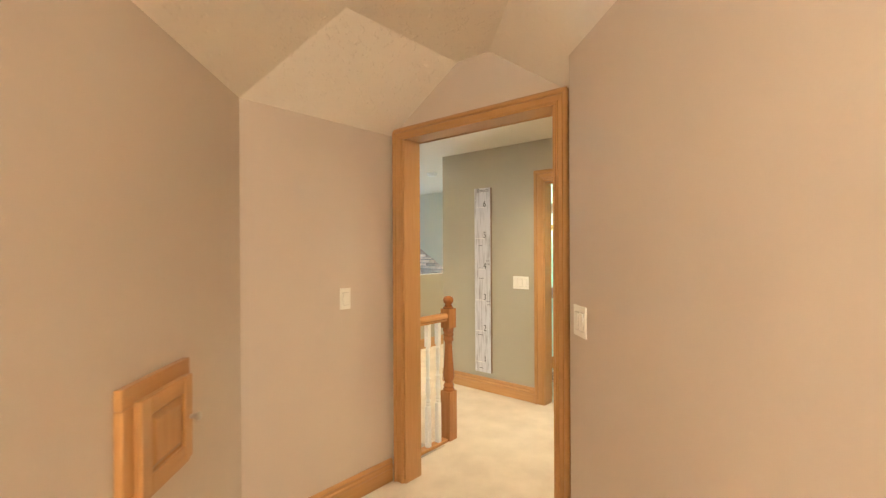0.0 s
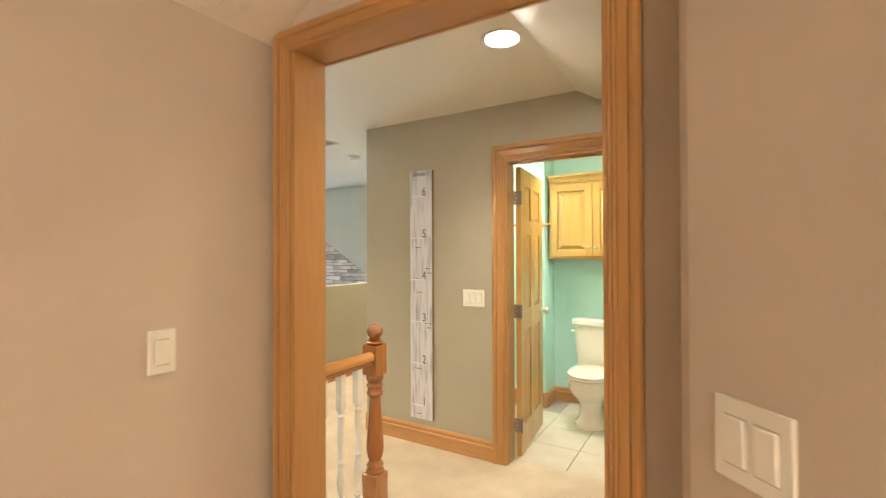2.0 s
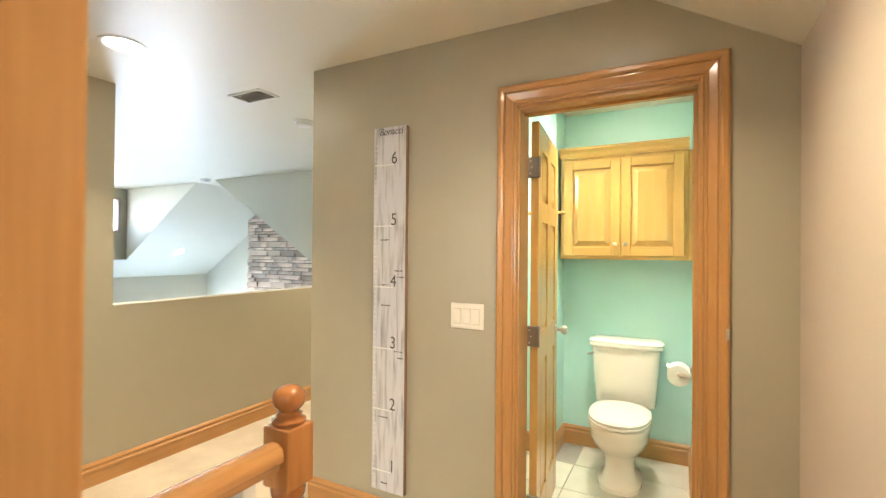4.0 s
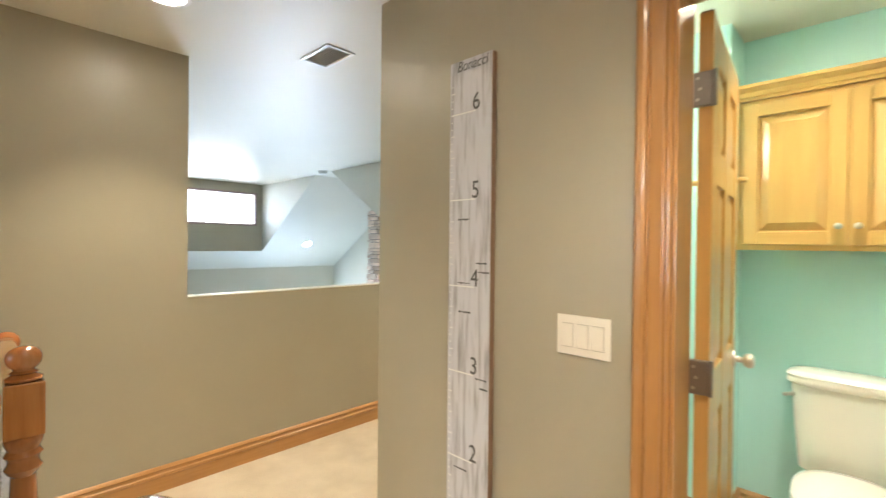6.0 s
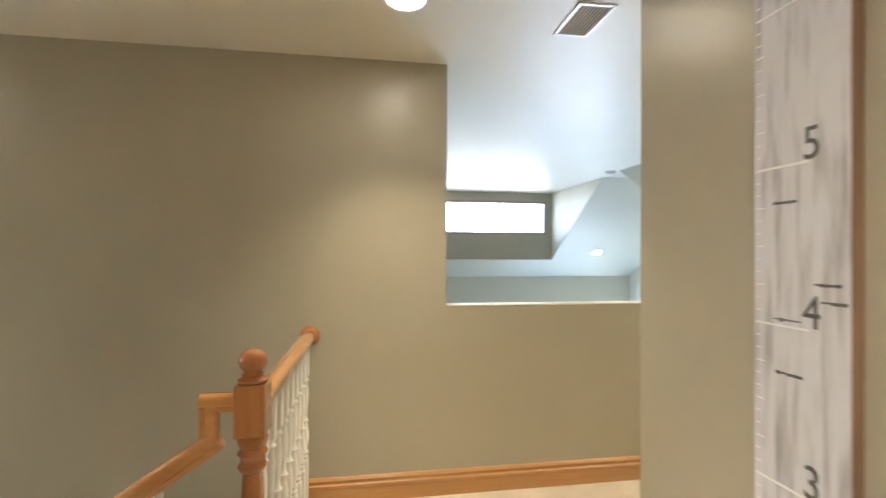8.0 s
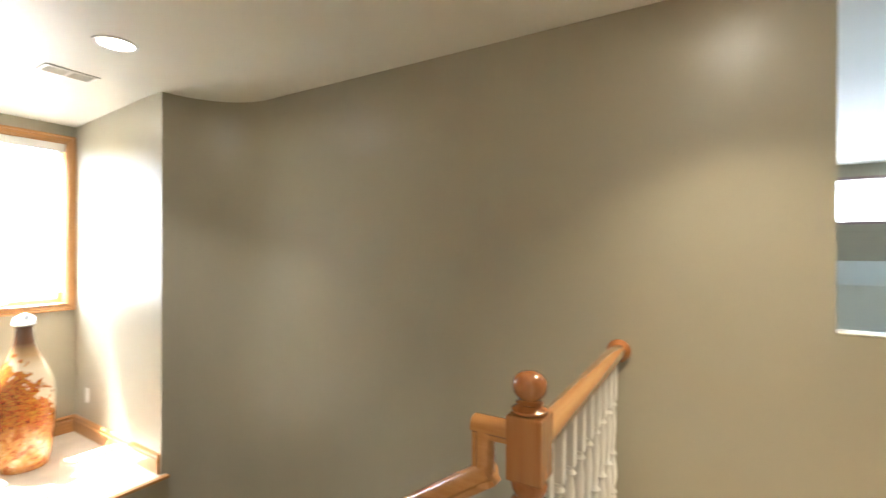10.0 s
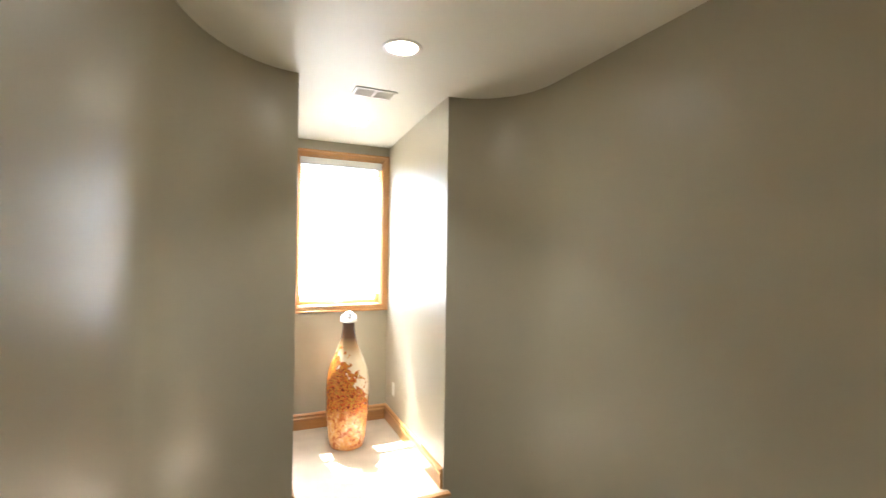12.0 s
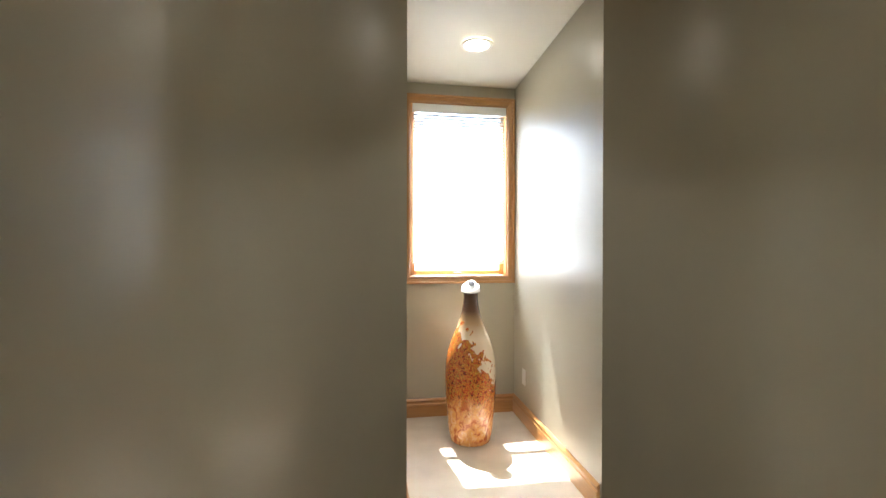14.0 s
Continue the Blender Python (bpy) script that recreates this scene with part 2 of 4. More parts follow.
# ---- floors ----
bm = bmesh.new()
add_prism(bm, [(-4.265, 2.62), (-2.05, 2.62), (-2.05, 2.21), (-0.94, 2.21), (-0.94, 3.86), (-3.07, 3.86), (-3.07, 6.06), (-4.265, 6.06)], -0.26, 0.0)
add_prism(bm, [(-1.90, 2.08), (-0.95, 2.08), (-0.95, 2.21), (-1.90, 2.21)], -0.26, 0.0)
structure("floor_hall", bm, CARPET, "cream cut-pile carpet on the upstairs landing", "floor")
bm = bmesh.new()
add_prism(bm, [(-2.0, 2.08), (-2.0, 1.15), (1.2, -2.05), (2.22, -1.03), (-0.89, 2.08)], -0.26, 0.0)
structure("floor_passage", bm, CARPET, "cream cut-pile carpet in the beige passage", "floor")
structure("floor_nook", box(-3.833, -2.887, -1.43, -0.050, NOOK - 0.2, NOOK), CARPET, "cream carpet on the sunlit nook ledge", "floor")
# never in view; its grey sets how much sunlight bounces up
structure("floor_lower", box(-10.2, -2.2, -0.3, 8.2, LOWER - 0.2, LOWER), SLATE, "unseen floor of the storey below, grey toned for bounced light", "floor")

# ---- hall walls ----
bm = bmesh.new()
add_box(bm, -3.07, -1.915, 3.80, 3.92, 0, CEIL)
add_box(bm, -1.215, -0.94, 3.80, 3.92, 0, CEIL)
add_box(bm, -1.915, -1.215, 3.80, 3.92, 1.985, CEIL)
structure("wall_hall_north", bm, GREEN, "olive green painted wall with a bathroom doorway", "wall")
structure("wall_corridor_east", box(-3.07, -2.95, 3.92, 6.06, 0, CEIL), GREEN, "olive green corridor wall", "wall")
structure("wall_hall_west", box(-4.345, -4.265, 0.40, 3.41, LOWER, CEIL), GREEN, "olive green stairwell wall ending at a wide opening", "wall")
structure("wall_half", box(-4.345, -4.265, 3.41, 5.96, LOWER, 1.018), GREEN, "olive green half wall below a wide opening", "wall")
structure("wall_opening_end", box(-4.345, -4.265, 5.96, 6.06, LOWER, CEIL), GREEN, "narrow olive green wall end beside the opening", "wall")
structure("wall_hall_east", box(-0.94, -0.82, 2.21, 3.92, 0, CEIL), BEIGE, "beige wall under a sloped ceiling", "wall")
structure("wall_corridor_end", box(-4.385, -2.95, 6.06, 6.18, LOWER, CEIL), GREEN, "plain corridor end wall", "wall")


def arc(cx, cy, r, a0, a1, n):
    return [(cx + r * math.cos(radians(a0 + (a1 - a0) * i / n)), cy + r * math.sin(radians(a0 + (a1 - a0) * i / n))) for i in range(n + 1)]


# curved walls beside the nook
bm = bmesh.new()
inner = arc(-3.79, 0.40, 0.475, 180, 264, 20)
inner = [(-4.265, 0.40)] + inner[1:] + [(-3.806, -0.076)]
add_prism(bm, inner + [(-3.806, -0.20), (-4.385, -0.20), (-4.385, 0.40)], LOWER, CEIL)
structure("wall_curved_west", bm, GREEN, "rounded olive green stairwell wall", "wall", True)
bm = bmesh.new()
inner = [(-2.902 + 0.60 * math.cos(radians(a)), 0.75 + 0.855 * math.sin(radians(a))) for a in np.linspace(0, -88.4, 25)]
inner = [(float(x), float(y)) for x, y in inner]
add_prism(bm, [(-2.302, 0.86)] + inner + [(-2.887, -0.20), (-2.14, -0.20), (-2.14, 0.86)], LOWER, CEIL)
structure("wall_curved_east", bm, GREEN, "rounded olive green stairwell wall", "wall", True)
bm = bmesh.new()
add_prism(bm, [(-3.807, -0.20), (-3.835, -1.43), (-3.96, -1.43), (-3.96, -0.20)], NOOK - 0.2, CEIL)
structure("wall_nook_west", bm, GREEN, "sunlit side wall of the window nook", "wall")
structure("wall_nook_east", box(-2.887, -2.767, -1.43, -0.20, NOOK - 0.2, CEIL), GREEN, "side wall of the window nook", "wall")
structure("wall_under_nook", box(-3.833, -2.887, -0.20, -0.049, LOWER, NOOK - 0.016), GREEN, "stairwell wall below the nook ledge", "wall")
bm = bmesh.new()
add_box(bm, -3.96, -3.795, -1.55, -1.43, NOOK - 0.2, CEIL)
add_box(bm, -3.015, -2.767, -1.55, -1.43, NOOK - 0.2, CEIL)
add_box(bm, -3.795, -3.015, -1.55, -1.43, 2.165, CEIL)
add_box(bm, -3.795, -3.015, -1.55, -1.43, NOOK - 0.2, 0.845)
structure("wall_nook_south", bm, GREEN, "nook end wall with a tall window", "wall")

# ---- beige passage walls ----
for name, y0, y1, mat, label in (("wall_passage_door", 2.08, 2.15, BEIGE, "beige painted wall with a cased opening"), ("wall_hall_south", 2.15, 2.21, GREEN, "olive green painted hall side of the cased opening")):
    bm = bmesh.new()
    top = PCEIL + 0.1 if mat is BEIGE else CEIL
    add_box(bm, -2.0 if mat is BEIGE else -2.14, -1.92, y0, y1, 0 if mat is BEIGE else -0.26, top)
    add_box(bm, -0.93, -0.70, y0, y1, 0, top)
    add_box(bm, -1.92, -0.93, y0, y1, 2.046, top)
    structure(name, bm, mat, label, "wall")
structure("wall_passage_west", box(-2.14, -2.0, 1.15, 2.15, LOWER, PCEIL + 0.1), BEIGE, "beige painted side wall", "wall")
bm = bmesh.new()
face = [(-2.302 + 0.157 * (3 * u * u - 2 * u ** 3), 0.86 + 1.35 * u) for u in (i / 14 for i in range(15))]
add_prism(bm, face + [(-2.14, 2.21), (-2.14, 0.86)], LOWER, CEIL)
structure("wall_stair_east", bm, GREEN, "olive green stairwell side", "wall", True)
bm = bmesh.new()
add_prism(bm, [(-2.0, 1.15), (1.2, -2.05), (1.115, -2.135), (-2.2, 1.18)], 0, PCEIL + 0.1)
structure("wall_passage_diagonal_west", bm, BEIGE, "beige painted diagonal wall", "wall")
bm = bmesh.new()
add_prism(bm, [(-0.795, 2.08), (-0.795, 1.915), (-0.783, 1.888), (2.178, -1.073), (2.305, -0.945), (-0.68, 2.08)], 0, PCEIL + 0.1)
structure("wall_passage_diagonal_east", bm, BEIGE, "beige painted diagonal wall", "wall")
bm = bmesh.new()
add_prism(bm, [(1.2, -2.05), (2.22, -1.03), (2.305, -1.115), (1.285, -2.135)], 0, PCEIL + 0.1)
structure("wall_passage_back", bm, BEIGE, "plain beige wall closing the passage", "wall")

# ---- ceilings ----
bm = bmesh.new()
add_box(bm, -4.385, -2.14, -1.55, 6.18, CEIL, CEIL + 0.1)
add_box(bm, -2.14, -0.82, 2.152, 6.18, CEIL, CEIL + 0.1)
add_strip(bm, [(-1.44, 2.21, CEIL), (-0.94, 2.21, CEIL), (-0.94, 2.21, 2.044)], [(-1.44, 3.80, CEIL), (-0.94, 3.80, CEIL), (-0.94, 3.80, 2.044)])
add_strip(bm, [(-3.96, -0.32, CEIL), (-3.96, -1.55, CEIL), (-3.96, -1.55, CEIL - 0.055)], [(-2.77, -0.32, CEIL), (-2.77, -1.55, CEIL), (-2.77, -1.55, CEIL - 0.055)])
structure("ceiling_hall", bm, WHITE_CEIL, "smooth off-white ceiling with a sloped side", "ceiling")
bm = bmesh.new()
add_prism(bm, [(-2.2, 2.08), (-2.2, 1.0), (1.2, -2.3), (2.5, -1.0), (-0.6, 2.08)], PCEIL, PCEIL + 0.1)
add_strip(bm, [(-2.0, 0.6, 2.06), (-2.0, 0.6, PCEIL), (-1.5, 0.6, PCEIL)], [(-2.0, 2.08, 2.06), (-2.0, 2.08, PCEIL), (-1.5, 2.08, PCEIL)])
k = 0.5 / math.sqrt(2)
add_strip(bm, [(-2.15, 1.30, 2.06), (-2.15, 1.30, PCEIL), (-2.15 + k, 1.30 + k, PCEIL)], [(1.2, -2.05, 2.06), (1.2, -2.05, PCEIL), (1.2 + k, -2.05 + k, PCEIL)])
k = 0.29 / math.sqrt(2)
add_strip(bm, [(-0.885, 2.08, 2.085), (-0.80, 2.08, 2.085), (-0.80, 2.08, PCEIL), (-0.885 - 2 * k, 2.08, PCEIL)], [(2.178, -1.073, 2.085), (2.22, -1.03, 2.085), (2.22, -1.03, PCEIL), (2.178 - k, -1.073 - k, PCEIL)])
structure("ceiling_passage", bm, KNOCK, "textured beige ceiling sloping to both walls", "ceiling")

# ---- great room beyond the half wall ----
M, CREST = 0.642, -7.55
bm = bmesh.new()
add_box(bm, -7.55, -4.385, 0.9, 6.18, CEIL, CEIL + 0.1)
add_box(bm, -9.35, -7.55, 3.30, 6.10, CEIL, CEIL + 0.1)
structure("ceiling_great_room_flat", bm, WHITE_CEIL, "smooth off-white flat ceiling reaching into the dormer", "ceiling")
bm = bmesh.new()


def slope_z(x):
    return CEIL + M * (x - CREST)


def slope_piece(x0, x1, y0, y1):
    add_strip(bm, [(x0, y0, slope_z(x0)), (x0, y1, slope_z(x0)), (x0, y1, slope_z(x0) + 0.12), (x0, y0, slope_z(x0) + 0.12)],
              [(x1, y0, slope_z(x1)), (x1, y1, slope_z(x1)), (x1, y1, slope_z(x1) + 0.12), (x1, y0, slope_z(x1) + 0.12)])


slope_piece(-9.85, CREST, 6.103, 8.0)
slope_piece(-9.85, CREST, 0.9, 3.297)
slope_piece(-9.85, -9.354, 3.297, 6.103)
add_box(bm, CREST, -4.385, 6.18, 8.0, CEIL, CEIL + 0.1)
structure("ceiling_great_room", bm, GREY, "pale sage vaulted ceiling with a dormer", "ceiling")
bm = bmesh.new()
add_strip(bm, [(-9.35, 6.10, slope_z(-9.35) + 0.012), (-9.35, 6.10, CEIL), (CREST, 6.10, CEIL)], [(-9.35, 6.22, slope_z(-9.35) + 0.012), (-9.35, 6.22, CEIL), (CREST, 6.22, CEIL)])
structure("wall_dormer_north", bm, GREY, "pale triangular dormer cheek", "wall")
bm = bmesh.new()
add_strip(bm, [(-9.35, 3.30, slope_z(-9.35) + 0.012), (-9.35, 3.30, CEIL), (CREST, 3.30, CEIL)], [(-9.35, 3.18, slope_z(-9.35) + 0.012), (-9.35, 3.18, CEIL), (CREST, 3.18, CEIL)])
structure("wall_dormer_south", bm, GREY, "pale triangular dormer cheek", "wall")
bm = bmesh.new()
zs = slope_z(-9.35)
add_box(bm, -9.47, -9.35, 3.18, 6.22, zs, 1.62)
add_box(bm, -9.47, -9.35, 3.18, 6.22, 2.19, CEIL)
add_box(bm, -9.47, -9.35, 3.18, 3.55, 1.62, 2.19)
add_box(bm, -9.47, -9.35, 6.0, 6.22, 1.62, 2.19)
# darker olive paint here stands in for the backlit wall's shade
structure("wall_dormer_west", bm, GREEN, "dormer end wall with a wide low window", "wall")
bm = bmesh.new()
add_strip(bm, [(-7.08, 6.06, CEIL), (-4.385, 6.06, CEIL), (-4.385, 6.06, 0.69)], [(-7.08, 6.16, CEIL), (-4.385, 6.16, CEIL), (-4.385, 6.16, 0.69)])
structure("wall_bulkhead", bm, GREY, "pale triangular wall with a sloping lower edge", "wall")
bm = bmesh.new()
add_box(bm, -9.97, -9.85, 0.9, 6.08, LOWER, slope_z(-9.85) + 0.12)
add_box(bm, -9.97, -9.85, 7.62, 8.0, LOWER, slope_z(-9.85) + 0.12)
add_box(bm, -9.97, -9.85, 6.08, 7.62, 0.2, slope_z(-9.85) + 0.12)
add_box(bm, -9.97, -9.85, 6.08, 7.62, LOWER, -2.1)
structure("wall_great_west", bm, GREY, "low sage wall under the roof slope with a tall window", "wall")
structure("wall_great_north", box(-9.97, -4.385, 7.88, 8.0, LOWER, CEIL), GREY, "sage gable wall", "wall")
structure("wall_great_east", box(-4.385, -4.265, 6.18, 8.0, LOWER, CEIL), GREY, "sage wall", "wall")
structure("wall_great_south", box(-9.97, -4.385, 0.78, 0.9, LOWER, CEIL), GREY, "plain sage wall", "wall")
structure("ground", box(-400, 400, -400, 400, LOWER - 3.4, LOWER - 3.0), LAWN, "pale concrete paving around the house", "ground")


# ---- mouldings ----
CASING = ((0, 0), (0, 0.011), (0.004, 0.016), (0.009, 0.016), (0.0112, 0.011), (0.0138, 0.011), (0.016, 0.016), (0.021, 0.016), (0.0235, 0.0105), (0.028, 0.012), (0.050, 0.017), (0.053, 0.0135), (0.056, 0.0135), (0.058, 0.021), (0.066, 0.025), (0.078, 0.025), (0.084, 0.021), (0.086, 0.014), (0.086, 0))


def casing(parent, x0, x1, z1, y, side, base=0.0, right=True, sill=False, wide=1.0):
    """Mitred casing round an opening in a wall that faces side (-1 or 1) along y."""
    moulding = [(u * wide, v) for u, v in CASING]

    def piece(name, a, b, mat):
        bm = bmesh.new()
        add_strip(bm, a, b)
        part(name, bm, mat, parent, "", False)
    low = (lambda u: base - u) if sill else (lambda u: base)
    piece("side_casing", [(x0 - u, y + side * v, low(u)) for u, v in moulding], [(x0 - u, y + side * v, z1 + u) for u, v in moulding], OAK_Z)
    if right:
        piece("side_casing", [(x1 + u, y + side * v, low(u)) for u, v in moulding], [(x1 + u, y + side * v, z1 + u) for u, v in moulding], OAK_Z)
    piece("head_casing", [(x0 - u, y + side * v, z1 + u) for u, v in moulding], [(x1 + u, y + side * v, z1 + u) for u, v in moulding], OAK_X)
    if sill:
        piece("bottom_casing", [(x0 - u, y + side * v, base - u) for u, v in moulding], [(x1 + u, y + side * v, base - u) for u, v in moulding], OAK_X)


BASE = ((0, 0), (0.014, 0), (0.014, 0.076), (0.018, 0.080), (0.018, 0.094), (0.012, 0.100), (0.012, 0.112), (0.016, 0.118), (0.010, 0.128), (0.004, 0.134), (0, 0.134))


def baseboard(x0, y0, x1, y1, z=0.0, mat=None):
    """A moulded board along a wall; the room lies to the left of the way from the first point to the second."""
    way = Vector((x1 - x0, y1 - y0, 0)).normalized()
    out = Vector((-way.y, way.x, 0))
    bm = bmesh.new()
    add_strip(bm, [Vector((x0, y0, z)) + out * v + Vector((0, 0, h)) for v, h in BASE], [Vector((x1, y1, z)) + out * v + Vector((0, 0, h)) for v, h in BASE])
    mat = mat or (OAK_X if abs(way.x) > abs(way.y) else OAK_Y)
    return structure("baseboard", bm, mat, "honey oak baseboard with a moulded top", "baseboard")


# cased opening between passage and hall
door = tagged(new("door_frame"), "honey oak cased opening without a door", "door frame", "", "structure")
part("jamb", box(-1.92, -1.90, 2.078, 2.212, 0, 2.028), OAK_Z, door)
part("jamb", box(-0.95, -0.93, 2.078, 2.212, 0, 2.028), OAK_Z, door)
part("head_jamb", box(-1.92, -0.93, 2.078, 2.212, 2.028, 2.046), OAK_X, door)
casing(door, -1.914, -0.938, 2.024, 2.08, -1, wide=0.80)
casing(door, -1.914, -0.938, 2.024, 2.21, 1, 0.0, False, wide=0.80)

# bathroom door frame
door = tagged(new("door_frame"), "honey oak fluted casing round the bathroom doorway", "door frame", "", "structure")
part("jamb", box(-1.915, -1.895, 3.798, 3.922, 0, 1.965), OAK_Z, door)
part("jamb", box(-1.235, -1.215, 3.798, 3.922, 0, 1.965), OAK_Z, door)
part("head_jamb", box(-1.915, -1.215, 3.798, 3.922, 1.965, 1.985), OAK_X, door)
part("door_stop", box(-1.247, -1.235, 3.86, 3.885, 0, 1.953), OAK_Z, door)
part("door_stop", box(-1.895, -1.235, 3.86, 3.885, 1.953, 1.965), OAK_X, door)
part("strike_plate", box(-1.149, -1.140, 3.770, 3.782, 1.06, 1.10, 0.002, 1), NICKEL, door, "small bright metal latch on the casing edge")
casing(door, -1.902, -1.228, 1.979, 3.80, -1, wide=1.06)

baseboard(-1.992, 3.80, -3.07, 3.80)
baseboard(-0.94, 3.80, -1.138, 3.80)
baseboard(-4.265, 6.06, -4.265, 2.66)
baseboard(-3.07, 3.80, -3.07, 6.06)
baseboard(-0.94, 2.21, -0.94, 3.78)
baseboard(-2.0, 2.055, -2.0, 1.15)
baseboard(-2.0, 1.15, 1.2, -2.05)
baseboard(2.178, -1.073, -0.79, 1.895)
baseboard(-3.804, -0.09, -3.834, -1.43, NOOK)
baseboard(-3.833, -1.43, -2.887, -1.43, NOOK)
baseboard(-2.887, -1.43, -2.887, -0.11, NOOK)
structure("nosing", box(-3.833, -2.887, -0.055, -0.02, NOOK - 0.016, NOOK + 0.003, 0.004), OAK_X, "thin wood nosing along the nook ledge", "trim")
# pale strip puts the daylight on the half wall's top into colour
structure("lit_top_half_wall", box(-4.349, -4.262, 3.412, 5.958, 1.018, 1.026, 0.003, 1), WHITE_CEIL, "half wall top, coloured pale for the daylight on it", "trim")


# ---- stairs ----
stairs = tagged(new("stairs"), "carpeted stairs descending from the landing", "stairs", "", "structure")
for i in range(6):
    y = 2.55 - 0.28 * i
    part("step", box(-3.06, -2.306 if y < 2.2 else -2.07, y - 0.28, y + 0.0, -0.18 * (i + 1) - 0.2, -0.18 * (i + 1), 0.012), CARPET, stairs)
part("step", box(-3.06, -2.07, 2.55, 2.62, -0.26, -0.001), CARPET, stairs)
part("turning_landing", box(-4.26, -2.30, 0.05, 0.87, -1.46, -1.26), CARPET, stairs)
for i in range(8):
    y = 0.87 + 0.28 * i
    part("step", box(-4.26, -3.07, y, y + 0.28, -1.26 - 0.18 * (i + 1) - 0.2, -1.26 - 0.18 * (i + 1), 0.012), CARPET, stairs)
structure("wall_stair_lower", box(-4.265, -2.1, 3.40, 3.5, LOWER, -0.26), GREEN, "plain wall of the stairwell below", "wall")
structure("wall_stair_side", box(-2.19, -2.07, 2.21, 3.4, LOWER, -0.27), GREEN, "plain wall below the landing", "wall")

# ---- railings ----
NEWEL_TURN = ((0.040, 0.36), (0.042, 0.372), (0.034, 0.382), (0.040, 0.395), (0.034, 0.408), (0.027, 0.418), (0.037, 0.440), (0.041, 0.470), (0.040, 0.50), (0.035, 0.56), (0.029, 0.64), (0.026, 0.71), (0.035, 0.720), (0.039, 0.730), (0.033, 0.742), (0.033, 0.754), (0.040, 0.765), (0.033, 0.778), (0.039, 0.792), (0.041, 0.805), (0.036, 0.815))
BALL = ((0.028, 0.956), (0.039, 0.960), (0.040, 0.966), (0.032, 0.971), (0.024, 0.975), (0.031, 0.979), (0.023, 0.984), (0.023, 0.987), (0.030, 0.993), (0.036, 1.002), (0.0385, 1.014), (0.037, 1.026), (0.031, 1.037), (0.019, 1.045), (0.004, 1.048))


def newel(x, y):
    ob = thing("newel_post", "varnished wooden newel post with a ball finial on the landing", "newel post", (x, y, -0.008), group="newel posts")
    bm = box(-0.043, 0.043, -0.043, 0.043, 0, 0.36, 0.004)
    part("base", bm, BLOCK, ob)
    part("turned_shaft", lathe(NEWEL_TURN, n=24), NEWEL, ob, "", True)
    part("block", box(-0.0405, 0.0405, -0.0405, 0.0405, 0.815, 0.956, 0.004), BLOCK, ob)
    part("ball_finial", lathe(BALL, n=24), NEWEL, ob, "glossy dark-stained ball finial", True)
    return ob


post_a = newel(-2.11, 2.73)
post_b = copy_thing(post_a, pose(-3.145, 2.69, 0))

SPINDLE = ((0.011, 0.30), (0.017, 0.315), (0.011, 0.325), (0.019, 0.336), (0.011, 0.350), (0.014, 0.37), (0.019, 0.40), (0.018, 0.43), (0.012, 0.47), (0.011, 0.48), (0.018, 0.492), (0.011, 0.502), (0.010, 0.52), (0.015, 0.59), (0.016, 0.63), (0.011, 0.675), (0.018, 0.687), (0.011, 0.698), (0.018, 0.71))


def baluster(x, y, z=0.0):
    ob = thing("baluster", "white painted turned wooden baluster under the handrail", "baluster", (x, y, z), group="balusters of the railing")
    part("foot", box(-0.0165, 0.0165, -0.0165, 0.0165, 0.018, 0.30, 0.002, 1), WHITE, ob)
    part("turned_shaft", lathe(SPINDLE, n=12), WHITE, ob, "", True)
    part("top_block", box(-0.0165, 0.0165, -0.0165, 0.0165, 0.71, 0.865, 0.002, 1), WHITE, ob)
    return ob


first = baluster(-2.10, 2.60)
for i in range(1, 4):
    copy_thing(first, pose(-2.10, 2.60 - 0.105 * i, 0))
for i in range(9):
    copy_thing(first, pose(-3.255 - 0.108 * i, 2.69, 0))

RAILP = ((-0.018, -0.030), (0.018, -0.030), (0.020, -0.016), (0.030, -0.008), (0.032, 0.006), (0.026, 0.022), (0.012, 0.030), (-0.012, 0.030), (-0.026, 0.022), (-0.032, 0.006), (-0.030, -0.008), (-0.020, -0.016))


def rail_along(bm, a, b, k=1.0):
    """A moulded handrail from a to b."""
    a, b = Vector(a), Vector(b)
    way = (b - a).normalized()
    side = way.cross(Vector((0, 0, 1)))
    side = side.normalized() if side.length > 0.1 else Vector((1, 0, 0))
    up = side.cross(way)
    add_strip(bm, [a + (side * u + up * v) * k for u, v in RAILP], [b + (side * u + up * v) * k for u, v in RAILP])


bm = bmesh.new()
rail_along(bm, (-2.10, 2.677, 0.893), (-2.10, 2.213, 0.893))
rail = tagged(part("handrail", bm, RAIL_Y, None, "", True), "glossy varnished wooden handrail between newel post and wall", "handrail")
bm = bmesh.new()
rail_along(bm, (-3.153, 2.69, 0.882), (-4.237, 2.69, 0.876))
rail2 = tagged(part("handrail", bm, RAIL_X, None, "", True), "varnished wooden handrail ending in a wall rosette", "handrail")
part("wall_rosette", turned(lathe(((0.050, 0), (0.050, 0.010), (0.045, 0.018), (0.037, 0.024), (0.034, 0.031)), n=24), pose(-4.264, 2.69, 0.876, 0, 90, 0)), NEWEL, rail2, "round dark-stained wall rosette", True)
bm = bmesh.new()
rail_along(bm, (-3.145, 2.647, 0.905), (-3.145, 2.556, 0.905), 0.8)
rail_along(bm, (-3.145, 2.580, 0.912), (-3.145, 2.580, 0.772), 0.8)
rail_along(bm, (-3.145, 2.600, 0.806), (-3.145, 0.95, -0.30), 0.95)
